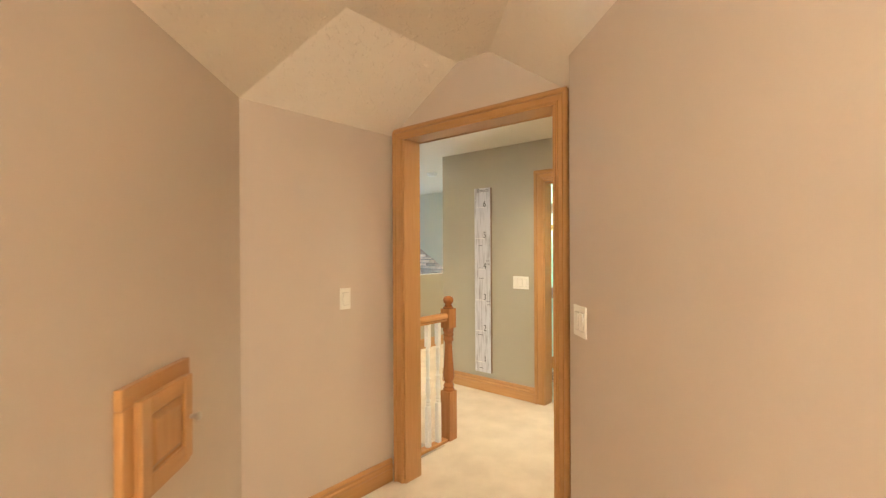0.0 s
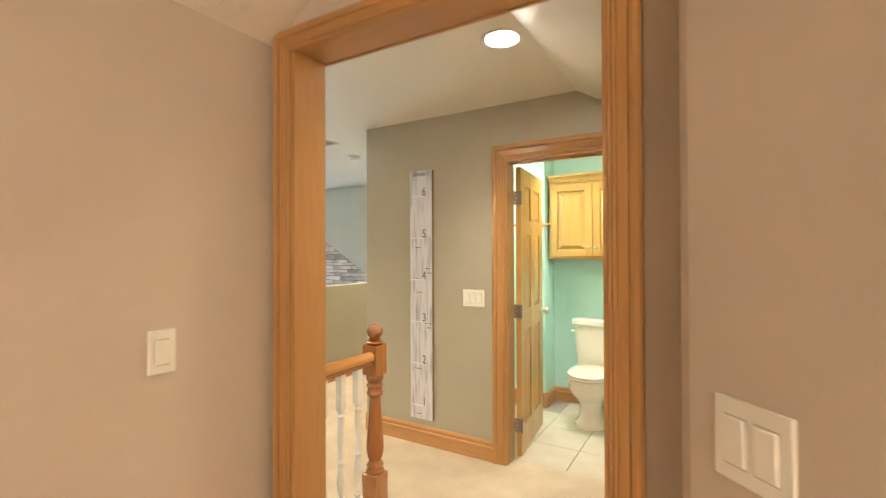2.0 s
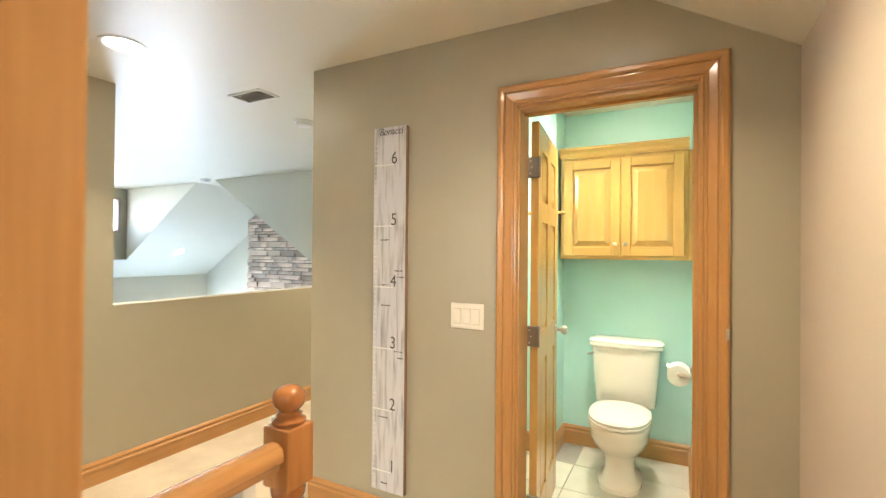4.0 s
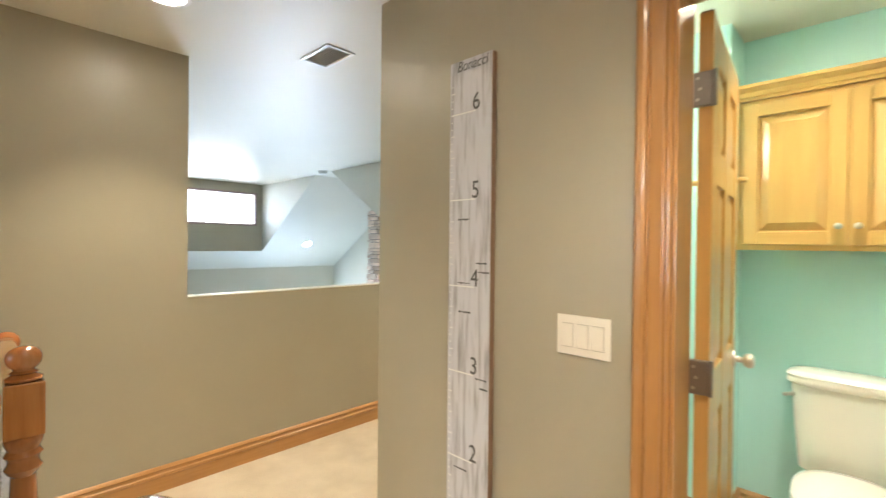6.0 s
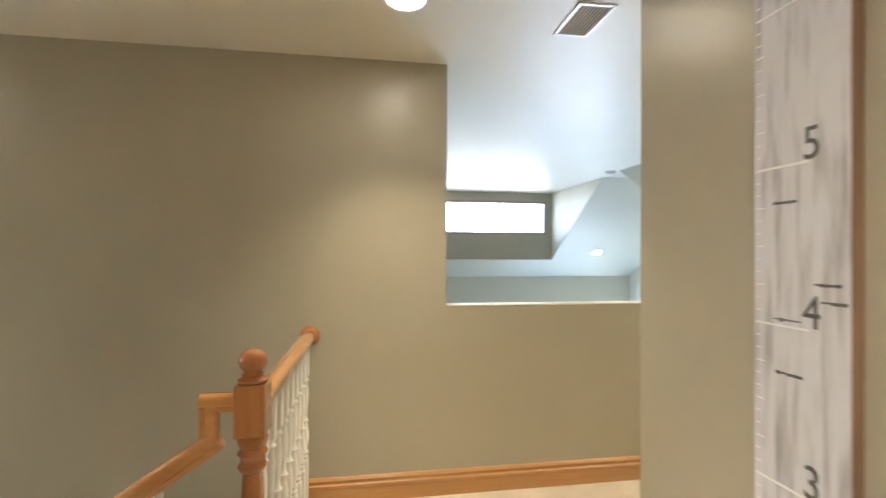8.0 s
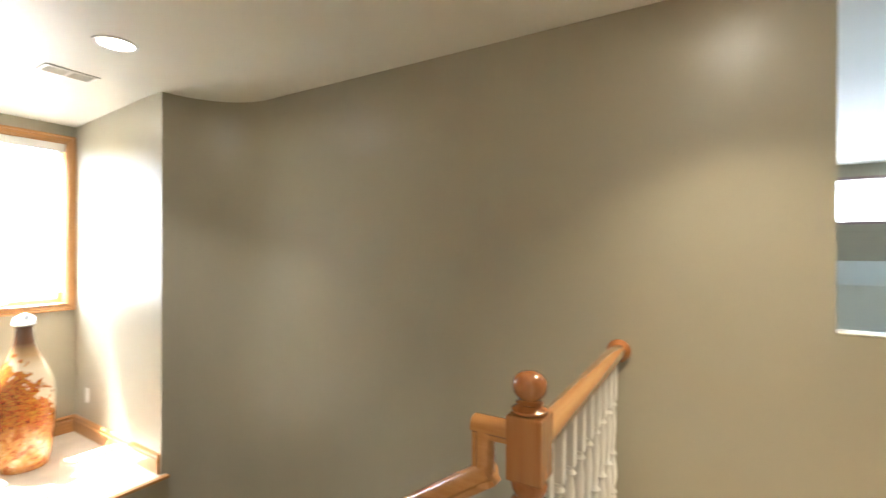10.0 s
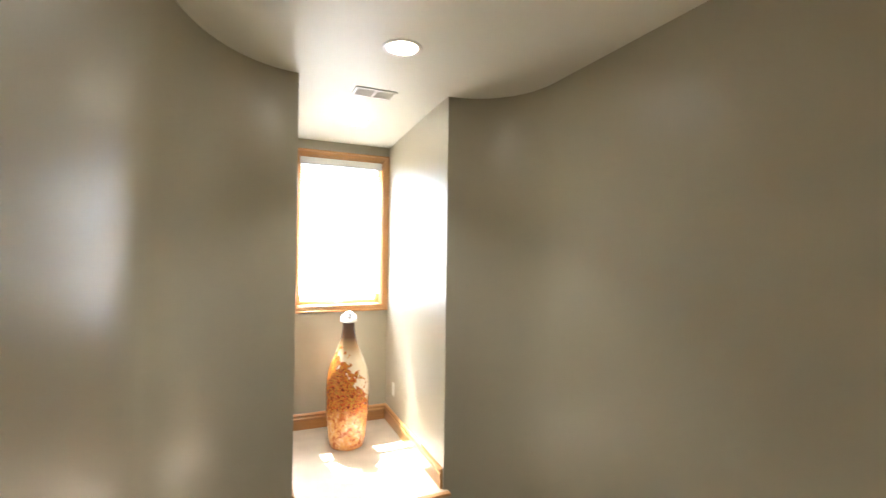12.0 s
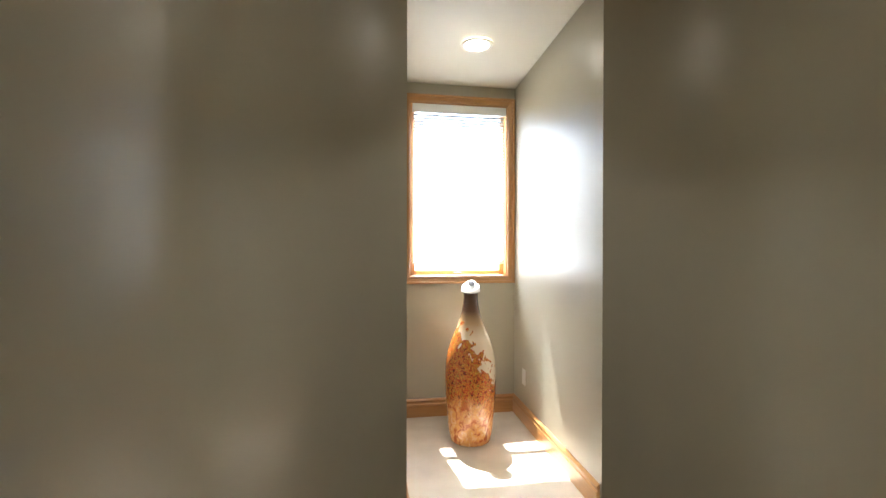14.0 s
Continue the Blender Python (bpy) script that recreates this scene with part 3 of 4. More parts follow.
tagged(part("handrail", bm, RAIL_Y, None, "", True), "varnished stair handrail with a stepped gooseneck at the newel", "handrail")
for i in range(8):
    y = 2.44 - 0.19 * i
    top = 0.806 - 0.670 * (2.600 - y)
    copy_thing(first, pose(-3.145, y, top - 0.90))
tagged(part("shoe_rail", box(-2.128, -2.072, 2.213, 2.677, 0.0, 0.022, 0.004), RAIL_Y), "narrow oak shoe rail under the balusters", "rail")
tagged(part("shoe_rail", box(-4.264, -3.153, 2.662, 2.718, 0.0, 0.022, 0.004), RAIL_X), "narrow oak shoe rail under the balusters", "rail")
structure("skirt_board", box(-3.173, -3.117, 0.87, 2.55, -1.6, -1.05), WHITE, "painted board beside the stairs", "trim")


# ---- recessed lights, vents, detectors ----
def recessed_light(x, y, z, tilt=0):
    ob = thing("recessed_light", "white-rimmed recessed ceiling light, switched on", "ceiling light", (x, y, z), group="recessed lights")
    if tilt:
        ob.matrix_world = pose(x, y, z, 0, tilt, 0)
    bm = bmesh.new()
    n = 32
    rings = [[bm.verts.new((r * math.cos(2 * math.pi * i / n), r * math.sin(2 * math.pi * i / n), h)) for i in range(n)] for r, h in ((0.098, 0.0), (0.096, -0.006), (0.080, -0.007), (0.074, -0.002))]
    for a, b in zip(rings, rings[1:]):
        for i in range(n):
            bm.faces.new((a[i], a[(i + 1) % n], b[(i + 1) % n], b[i]))
    part("trim_ring", bm, WHITE, ob, "", True)
    part("lens", lathe(((0.074, -0.0015), (0.074, -0.003), (0.05, -0.006), (0.01, -0.008)), n=32), LENS, ob, "glowing frosted lens", True)
    return ob


DOMEGLASS = glow("frosted_dome_glass", (1.0, 0.92, 0.80), 1.5)
# fixtures for the added fill lights, always out of view
for x, y, z in FILL_DOMES:
    ob = thing("ceiling_lamp", "added unseen glass dome lamp that fills the passage with light", "ceiling light", (x, y, z), group="dome lamps")
    part("base", lathe(((0.13, 0), (0.13, -0.02), (0.12, -0.025)), n=28), NICKEL, ob, "", True)
    part("dome", lathe(((0.12, -0.025), (0.115, -0.06), (0.09, -0.09), (0.05, -0.105), (0.01, -0.11)), n=28), DOMEGLASS, ob, "glowing frosted glass of the added dome lamp", True)
can = recessed_light(*CANS[0][:3])
# the corridor copy goes with the added, unseen can
for x, y, z, power, colour in CANS[1:]:
    copy_thing(can, pose(x, y, z))
copy_thing(can, pose(-9.15, 6.85, slope_z(-9.15) + 0.001, 0, -math.degrees(math.atan(M)), 0))


def ceiling_vent(x, y, w, d, bars, label):
    ob = thing("ceiling_vent", label, "air vent", (x, y, CEIL))
    t = 0.018
    part("frame", box(-w / 2, w / 2, -d / 2, -d / 2 + t, -0.008, 0, 0.002, 1), WHITE, ob)
    part("frame", box(-w / 2, w / 2, d / 2 - t, d / 2, -0.008, 0, 0.002, 1), WHITE, ob)
    part("frame", box(-w / 2, -w / 2 + t, -d / 2 + t, d / 2 - t, -0.008, 0, 0.002, 1), WHITE, ob)
    part("frame", box(w / 2 - t, w / 2, -d / 2 + t, d / 2 - t, -0.008, 0, 0.002, 1), WHITE, ob)
    # flat backing, its grey is the shade behind the slats
    part("backing", box(-w / 2 + t, w / 2 - t, -d / 2 + t, d / 2 - t, -0.001, 0), VENTDARK, ob)
    if bars == 2:
        part("divider", box(-0.008, 0.008, -d / 2 + t, d / 2 - t, -0.007, -0.001), WHITE, ob)
    n = 9
    for i in range(n):
        yy = -d / 2 + t + (d - 2 * t) * (i + 0.5) / n
        part("slat", turned(box(-w / 2 + t, w / 2 - t, -0.005, 0.005, -0.0006, 0.0006), pose(0, yy, -0.0045, 30, 0, 0)), SLAT, ob)
    return ob


ceiling_vent(-3.70, 3.925, 0.28, 0.17, 1, "white ceiling return vent with grey slats")
ceiling_vent(-3.355, -0.225, 0.265, 0.15, 2, "white two-part ceiling vent with slats in the nook")
det = thing("smoke_detector", "round white smoke detector on the ceiling", "smoke detector", (-3.83, 4.49, CEIL))
part("base", lathe(((0.070, 0), (0.070, -0.012), (0.064, -0.016)), n=28), PLASTIC, det, "", True)
part("cover", lathe(((0.058, -0.016), (0.058, -0.030), (0.048, -0.040), (0.02, -0.042)), n=28), PLASTIC, det, "", True)
copy_thing(det, pose(-7.16, 5.98, CEIL))


# ---- switches and outlets ----
def switch_plate(gangs, matrix, label, mat=PLATE):
    w = 0.070 + 0.046 * (gangs - 1)
    ob = thing("light_switch", label, "light switch")
    ob.matrix_world = matrix
    part("plate", box(-w / 2, w / 2, -0.006, 0, -0.0575, 0.0575, 0.0025), mat, ob)
    for i in range(gangs):
        cx = (i - (gangs - 1) / 2) * 0.046
        part("rocker", turned(box(cx - 0.0162, cx + 0.0162, -0.0105, -0.004, -0.033, 0.033, 0.0015, 1), pose(0, 0, 0, 3.5, 0, 0)), mat, ob)
        # raised strip whose darker colour is the shade round the rocker
        part("rocker_gap_shade", box(cx - 0.0174, cx + 0.0174, -0.0064, -0.006, -0.0355, 0.0342), GAP, ob, "thin strip coloured as the gap's shade round the rocker")
    return ob


switch_plate(3, pose(-2.135, 3.80, 1.068), "ivory three-gang rocker switch on the olive wall")
switch_plate(1, pose(-2.0, 1.722, 1.115, 0, 0, 90), "ivory single rocker switch on the beige wall")
switch_plate(2, pose(-0.705, 1.810, 1.112, 0, 0, -45), "ivory double rocker switch on the beige wall")
outlet = thing("wall_outlet", "white power outlet on the nook wall", "outlet")
outlet.matrix_world = pose(-3.833, -1.20, 0.145, 0, 0, 90)
part("plate", box(-0.035, 0.035, -0.006, 0, -0.0575, 0.0575, 0.0025), PLASTIC, outlet)
part("socket", box(-0.017, 0.017, -0.008, -0.004, 0.008, 0.036, 0.002, 1), PLASTIC, outlet)
part("socket", box(-0.017, 0.017, -0.008, -0.004, -0.036, -0.008, 0.002, 1), PLASTIC, outlet)


# ---- panelled doors ----
def raised_panel(x0, x1, z0, z1, y, depth, bev=0.022):
    """A field raised towards -y inside a frame."""
    bm = bmesh.new()
    a = [(x0, y, z0), (x1, y, z0), (x1, y, z1), (x0, y, z1)]
    b = [(x0 + bev, y - depth, z0 + bev), (x1 - bev, y - depth, z0 + bev), (x1 - bev, y - depth, z1 - bev), (x0 + bev, y - depth, z1 - bev)]
    add_strip(bm, a, b)
    return bm


def knob(parent, x, y, z, r=0.014, mat=None):
    part("knob", turned(lathe(((r * 0.55, 0), (r * 0.4, r * 0.6), (r * 0.5, r), (r, r * 1.5), (r, r * 2.0), (r * 0.5, r * 2.3)), n=16), pose(x, y, z, 90, 0, 0)), mat or NICKEL, parent, "small metal knob", True)


# access door in the diagonal wall
acc = thing("access_door", "small honey oak access door with a raised panel in the beige wall", "cabinet door")
acc.matrix_world = pose(-1.505, 0.655, 0.69, 0, 0, 135)
W = 0.178
part("frame", box(-W, W, -0.024, 0, 0, 0.055, 0.004), OAK_X, acc)
part("frame", box(-W, W, -0.024, 0, 0.285, 0.34, 0.004), OAK_X, acc)
part("frame", box(-W, -W + 0.055, -0.024, 0, 0.055, 0.285, 0.004), OAK_Z, acc)
part("frame", box(W - 0.055, W, -0.024, 0, 0.055, 0.285, 0.004), OAK_Z, acc)
leaf = part("door", box(-W + 0.045, W - 0.030, -0.034, -0.024, 0.030, 0.295, 0.003), OAK_Z, acc)
for x0, x1, z0, z1 in ((-W + 0.045, -W + 0.095, 0.030, 0.295), (W - 0.080, W - 0.030, 0.030, 0.295), (-W + 0.095, W - 0.080, 0.030, 0.080), (-W + 0.095, W - 0.080, 0.245, 0.295)):
    part("stile", box(x0, x1, -0.046, -0.033, z0, z1, 0.003, 1), OAK_Z if x1 - x0 < 0.06 else OAK_X, leaf)
part("panel", raised_panel(-W + 0.100, W - 0.085, 0.085, 0.240, -0.0335, 0.011, 0.02), OAK_Z, leaf)
knob(leaf, W - 0.045, -0.046, 0.160, 0.014)

# bathroom door, open into the bathroom
bdoor = thing("door_bathroom", "golden oak six-panel bathroom door standing open", "door", (-1.888, 3.94, 0), 96)
DW, DT, DH = 0.64, 0.035, 1.945
SX = ((0.0, 0.095), (0.2725, 0.3675), (0.545, 0.64))
for a, b in SX:
    part("stile", box(a, b, -DT, 0, 0.012, DH, 0.002, 1), DOORWOOD, bdoor)
for z0, z1 in ((0.012, 0.20), (0.84, 0.98), (1.50, 1.60), (1.835, DH)):
    for a, b in ((0.095, 0.2725), (0.3675, 0.545)):
        part("rail", box(a, b, -DT + 0.001, -0.001, z0, z1, 0.002, 1), DOORWOOD, bdoor)
for z0, z1 in ((0.20, 0.84), (0.98, 1.50), (1.60, 1.835)):
    for a, b in ((0.095, 0.2725), (0.3675, 0.545)):
        bm = box(a, b, -DT + 0.012, -0.012, z0, z1)
        add_strip(bm, [(a + 0.008, -DT + 0.012, z0 + 0.008), (b - 0.008, -DT + 0.012, z0 + 0.008), (b - 0.008, -DT + 0.012, z1 - 0.008), (a + 0.008, -DT + 0.012, z1 - 0.008)],
                  [(a + 0.035, -DT + 0.003, z0 + 0.035), (b - 0.035, -DT + 0.003, z0 + 0.035), (b - 0.035, -DT + 0.003, z1 - 0.035), (a + 0.035, -DT + 0.003, z1 - 0.035)])
        part("panel", bm, DOORWOOD, bdoor)
part("top_edge", box(0.002, DW - 0.002, -DT + 0.002, -0.002, DH - 0.001, DH + 0.004), RAWEDGE, bdoor, "dark unfinished top edge")
for z in (0.22, 0.98, 1.74):
    leaf = part("hinge", box(-0.016, 0.003, -0.034, 0.011, z - 0.045, z + 0.045, 0.002, 1), STEEL, bdoor, "dull metal hinge")
    part("knuckle", lathe(((0.005, z - 0.047), (0.006, z - 0.045), (0.006, z + 0.045), (0.005, z + 0.047)), -0.010, -0.039, 12), STEEL, leaf, "", True)
    for dz in (-0.028, 0.0, 0.028):
        part("screw", turned(lathe(((0.0045, 0), (0.004, 0.001)), n=10), pose(-0.016, 0.0 if dz else -0.006, z + dz, 0, -90, 0)), NICKEL, leaf, "bright screw head")
part("rosette", turned(lathe(((0.030, 0), (0.030, 0.006), (0.022, 0.010)), n=20), pose(0.58, -DT, 0.92, 90, 0, 0)), NICKEL, bdoor, "", True)
part("knob", turned(lathe(((0.010, 0.0), (0.010, 0.03), (0.022, 0.036), (0.027, 0.048), (0.024, 0.060), (0.012, 0.066)), n=20), pose(0.58, -DT, 0.92, 90, 0, 0)), NICKEL, bdoor, "brushed nickel door knob", True)


# ---- growth chart board ----
chart = thing("growth_chart", "whitewashed wooden growth chart board with black numerals on the olive wall", "growth chart", (-2.545, 3.80, 0))
part("board", box(-0.097, 0.090, -0.024, -0.0, 0.185, 1.965, 0.003), BOARD, chart)
part("edge_strip", box(0.090, 0.0925, -0.022, -0.001, 0.187, 1.963), RAWEDGE, chart, "brown raw wood edge")
for i in range(1, 7):
    z = 1.1805 + 0.2995 * (i - 4)
    part("foot_mark", box(-0.090, 0.022, -0.0255, -0.0235, z - 0.0022, z + 0.0022), PLASTIC, chart, "white painted line")
for i in range(0, 68):
    z = 0.282 + 0.2995 * (i - 3) / 12
    if (i - 3) % 12 and z < 1.94:
        part("inch_mark", box(-0.0895, -0.081 if (i - 3) % 3 else -0.072, -0.0253, -0.0235, z - 0.0012, z + 0.0012), PLASTIC, chart)


def lettering(text, size, x, z, parent, shear=0.0, squeeze=1.0):
    cu = bpy.data.curves.new("letters", 'FONT')
    cu.body, cu.size, cu.align_x, cu.extrude, cu.shear = text, size, 'CENTER', 0.0006, shear
    tmp = new("letters", cu)
    bpy.context.view_layer.update()
    me = bpy.data.meshes.new_from_object(tmp.evaluated_get(bpy.context.evaluated_depsgraph_get()))
    bpy.data.objects.remove(tmp)
    me.materials.clear()
    me.materials.append(INK)
    ob = new("lettering", me)
    ob.parent = parent
    ob.matrix_local = pose(x, -0.0248, z, 90, 0, 0) @ Matrix.Diagonal((squeeze, 1, 1, 1))
    return ob


for i in range(1, 7):
    tagged(lettering(str(i), 0.084, 0.025, 1.1845 + 0.2995 * (i - 4), chart, 0.0, 0.85), "black painted numeral")
tagged(lettering("Bonacci", 0.051, 0.004, 1.926, chart, 0.25, 0.85), "black handwritten name")
for x0, x1, z in ((-0.052, -0.002, 1.412), (-0.046, 0.010, 1.092), (0.030, 0.078, 1.262), (0.042, 0.088, 1.232), (-0.050, 0.006, 1.192), (0.034, 0.082, 0.872), (0.052, 0.086, 0.842), (-0.06, 0.0, 0.545), (-0.04, 0.0, 0.225)):
    bm = bmesh.new()
    n = 5
    for i in range(n):
        a = x0 + (x1 - x0) * i / n
        h = 0.002 + 0.003 * random.random()
        add_box(bm, a, a + (x1 - x0) / n * 0.8, -0.0252, -0.0235, z - h + 0.002 * random.random(), z + h * 0.6)
    part("pencil_note", bm, INK, chart, "small illegible handwritten note")


# ---- bathroom ----
structure("floor_bathroom", box(-2.95, -1.22, 3.86, 5.25, -0.26, -0.012), GROUT, "cream tiled bathroom floor", "floor")
structure("wall_bathroom_east", box(-1.22, -1.10, 3.92, 5.37, -0.012, CEIL), MINT, "mint green bathroom wall", "wall")
structure("wall_bathroom_north", box(-2.03, -1.22, 5.25, 5.37, -0.012, CEIL), MINT, "mint green wall behind the toilet", "wall")
structure("wall_bathroom_nib", box(-2.95, -2.03, 4.98, 5.37, -0.012, CEIL), MINT, "mint green wall return beside the toilet", "wall")
structure("wall_bathroom_west", box(-2.95, -2.944, 3.926, 4.98, -0.012, CEIL), MINT, "mint green bathroom side wall", "wall")
structure("wall_bathroom_south", box(-2.944, -1.915, 3.92, 3.926, -0.012, CEIL), MINT, "mint green bathroom door wall", "wall")
baseboard(-1.22, 5.25, -2.03, 5.25, -0.005)
baseboard(-2.03, 5.25, -2.03, 4.98, -0.005)
baseboard(-2.03, 4.98, -2.95, 4.98, -0.005)
baseboard(-1.22, 3.94, -1.22, 5.25, -0.005)

cab = thing("wall_cabinet", "golden maple two-door wall cabinet with crown moulding above the toilet", "cabinet", (-1.625, 5.25, 0))
CW = 0.382
part("body", box(-CW, CW, -0.215, 0, 1.315, 1.985, 0.002, 1), MAPLE, cab)
part("filler_strip", box(CW + 0.001, 0.404, -0.205, 0, 1.315, 1.985, 0.002, 1), MAPLE, cab)
part("bottom_rail", box(-CW, CW, -0.222, -0.215, 1.315, 1.345), MAPLE_X, cab)
CROWN = ((0, 0), (0.012, 0), (0.014, 0.012), (0.020, 0.016), (0.026, 0.034), (0.040, 0.048), (0.046, 0.052), (0.046, 0.066), (0, 0.066))
bm = bmesh.new()
add_strip(bm, [(-CW - 0.003, -0.215 - v, 1.985 + h) for v, h in CROWN], [(CW + 0.003, -0.215 - v, 1.985 + h) for v, h in CROWN])
add_box(bm, -CW, CW, -0.215, -0.002, 1.987, 2.03)
part("crown", bm, MAPLE_X, cab)
for s in (-1, 1):
    x0, x1 = (0.003, CW - 0.022) if s > 0 else (-CW + 0.022, -0.003)
    leaf = part("door", box(x0, x1, -0.218, -0.215, 1.338, 1.965, 0.001, 1), MAPLE, cab)
    f = 0.058
    part("stile", box(x0, x0 + f, -0.236, -0.218, 1.338, 1.965, 0.003, 1), MAPLE, leaf)
    part("stile", box(x1 - f, x1, -0.236, -0.218, 1.338, 1.965, 0.003, 1), MAPLE, leaf)
    part("rail", box(x0 + f, x1 - f, -0.236, -0.218, 1.338, 1.338 + f, 0.003, 1), MAPLE_X, leaf)
    part("rail", box(x0 + f, x1 - f, -0.236, -0.218, 1.965 - f, 1.965, 0.003, 1), MAPLE_X, leaf)
    part("panel", raised_panel(x0 + f + 0.006, x1 - f - 0.006, 1.338 + f + 0.006, 1.965 - f - 0.006, -0.2185, 0.015, 0.032), MAPLE, leaf)
    knob(leaf, 0.030 * s, -0.236, 1.415, 0.013)


def superring(cx, cy, z, rx, ry_front, ry_back, n=32, p=2.4):
    pts = []
    for i in range(n):
        a = 2 * math.pi * i / n
        c, s = math.cos(a), math.sin(a)
        ry = ry_back if s > 0 else ry_front
        pts.append((cx + rx * math.copysign(abs(c) ** (2 / p), c), cy + ry * math.copysign(abs(s) ** (2 / p), s), z))
    return pts


def loft(rings):
    bm = bmesh.new()
    vs = [[bm.verts.new(p) for p in r] for r in rings]
    n = len(vs[0])
    for a, b in zip(vs, vs[1:]):
        for i in range(n):
            bm.faces.new((a[i], a[(i + 1) % n], b[(i + 1) % n], b[i]))
    bm.faces.new(vs[0][::-1])
    bm.faces.new(vs[-1])
    return bm


wc = thing("toilet", "bone-coloured porcelain toilet with the lid closed on tiled floor", "toilet", (-1.60, 5.25, -0.006))
part("tank", loft([superring(0, -0.105, z, w, d, d, 32, 4.5) for z, w, d in ((0.375, 0.165, 0.075), (0.385, 0.18, 0.082), (0.55, 0.195, 0.088), (0.735, 0.208, 0.094), (0.745, 0.206, 0.093))]), CHINA, wc, "", True)
part("tank_lid", loft([superring(0, -0.105, z, w, d, d, 32, 4.0) for z, w, d in ((0.745, 0.215, 0.10), (0.752, 0.225, 0.104), (0.766, 0.226, 0.104), (0.773, 0.222, 0.101), (0.784, 0.228, 0.104), (0.796, 0.215, 0.094), (0.800, 0.18, 0.075))]), CHINA, wc, "", True)
part("bowl", loft([superring(0, -0.43, z, w, f, b) for z, w, f, b in ((0.0, 0.122, 0.165, 0.26), (0.025, 0.120, 0.160, 0.26), (0.045, 0.098, 0.125, 0.25), (0.10, 0.084, 0.100, 0.25), (0.16, 0.086, 0.105, 0.25), (0.21, 0.108, 0.150, 0.25), (0.26, 0.145, 0.212, 0.25), (0.31, 0.164, 0.250, 0.25), (0.35, 0.166, 0.258, 0.25), (0.365, 0.172, 0.266, 0.25), (0.385, 0.172, 0.266, 0.25), (0.39, 0.165, 0.258, 0.24))]), CHINA, wc, "", True)
part("seat", loft([superring(0, -0.43, z, w, f, b) for z, w, f, b in ((0.390, 0.166, 0.262, 0.20), (0.394, 0.172, 0.268, 0.205), (0.404, 0.172, 0.268, 0.205), (0.408, 0.166, 0.262, 0.20))]), CHINA, wc, "", True)
part("lid", loft([superring(0, -0.43, z, w, f, b) for z, w, f, b in ((0.410, 0.164, 0.258, 0.20), (0.414, 0.170, 0.264, 0.205), (0.424, 0.170, 0.264, 0.205), (0.431, 0.158, 0.250, 0.19), (0.436, 0.12, 0.20, 0.15))]), CHINA, wc, "", True)
part("flush_lever", turned(box(-0.035, 0.035, -0.008, 0.008, -0.007, 0.007, 0.004), pose(-0.205, -0.19, 0.70, 0, 0, 60)), NICKEL, wc, "chrome flush lever")

tp = thing("toilet_paper_holder", "brushed nickel paper holder with a white roll", "toilet paper", (-1.22, 4.72, 0.715))
part("mount", turned(lathe(((0.024, 0), (0.024, 0.006), (0.012, 0.012), (0.010, 0.075)), n=18), pose(0, -0.075, 0, 0, -90, 0)), NICKEL, tp, "", True)
part("mount", turned(lathe(((0.024, 0), (0.024, 0.006), (0.012, 0.012), (0.010, 0.075)), n=18), pose(0, 0.075, 0, 0, -90, 0)), NICKEL, tp, "", True)
part("bar", turned(lathe(((0.009, -0.085), (0.009, 0.085)), n=14), pose(-0.072, 0, 0, 90, 0, 0)), NICKEL, tp, "", True)
part("paper_roll", turned(lathe(((0.050, -0.052), (0.056, -0.050), (0.056, 0.050), (0.050, 0.052)), n=28), pose(-0.072, 0, -0.012, 90, 0, 0)), PAPER, tp, "white tissue roll", True)
part("loose_sheet", turned(box(-0.024, 0.0, -0.050, 0.050, -0.001, 0.001), pose(-0.108, 0, 0.022, 0, 20, 0)), PAPER, tp)

bar = thing("towel_bar", "wooden towel bar on the mint green wall behind the door", "towel bar", (-2.20, 4.98, 1.62))
part("bar", turned(lathe(((0.012, -0.25), (0.012, 0.25)), n=12), pose(0, -0.06, 0, 0, 90, 0)), DOORWOOD, bar, "", True)
part("bracket", box(-0.24, -0.21, -0.075, 0, -0.03, 0.03, 0.004), DOORWOOD, bar)
part("bracket", box(0.13, 0.16, -0.075, 0, -0.03, 0.03, 0.004), DOORWOOD, bar)


# unseen fixture added to go with the bathroom fill lamp
lamp = thing("wall_lamp", "added unseen glass lamp on the mint green wall, switched on", "wall lamp", (-2.944, 4.40, 1.95))
part("backplate", box(0, 0.02, -0.16, 0.16, -0.05, 0.05, 0.004), NICKEL, lamp)
for y in (-0.09, 0.09):
    part("shade", lathe(((0.030, -0.06), (0.045, -0.03), (0.050, 0.02), (0.045, 0.05)), 0.09, y, 20), LENS, lamp, "glowing frosted glass shade of the added lamp", True)


# ---- windows ----
def slat_mesh(length, depth):
    bm = bmesh.new()
    add_box(bm, -length / 2, length / 2, -depth / 2, depth / 2, -0.0012, 0.0012)
    return finish(bm, "slat", BLIND)


win = tagged(new("window_nook"), "tall oak-framed double-hung window, bright daylight outside", "window", "", "structure")
casing(win, -3.775, -3.030, 2.150, -1.43, 1, 0.862, True, True, 0.66)
part("frame_side", box(-3.795, -3.768, -1.545, -1.432, 0.845, 2.165), OAK_Z, win)
part("frame_side", box(-3.042, -3.015, -1.545, -1.432, 0.845, 2.165), OAK_Z, win)
part("frame_head", box(-3.768, -3.042, -1.545, -1.432, 2.142, 2.165), OAK_X, win)
part("sill", box(-3.768, -3.042, -1.545, -1.425, 0.845, 0.868, 0.004), OAK_X, win)
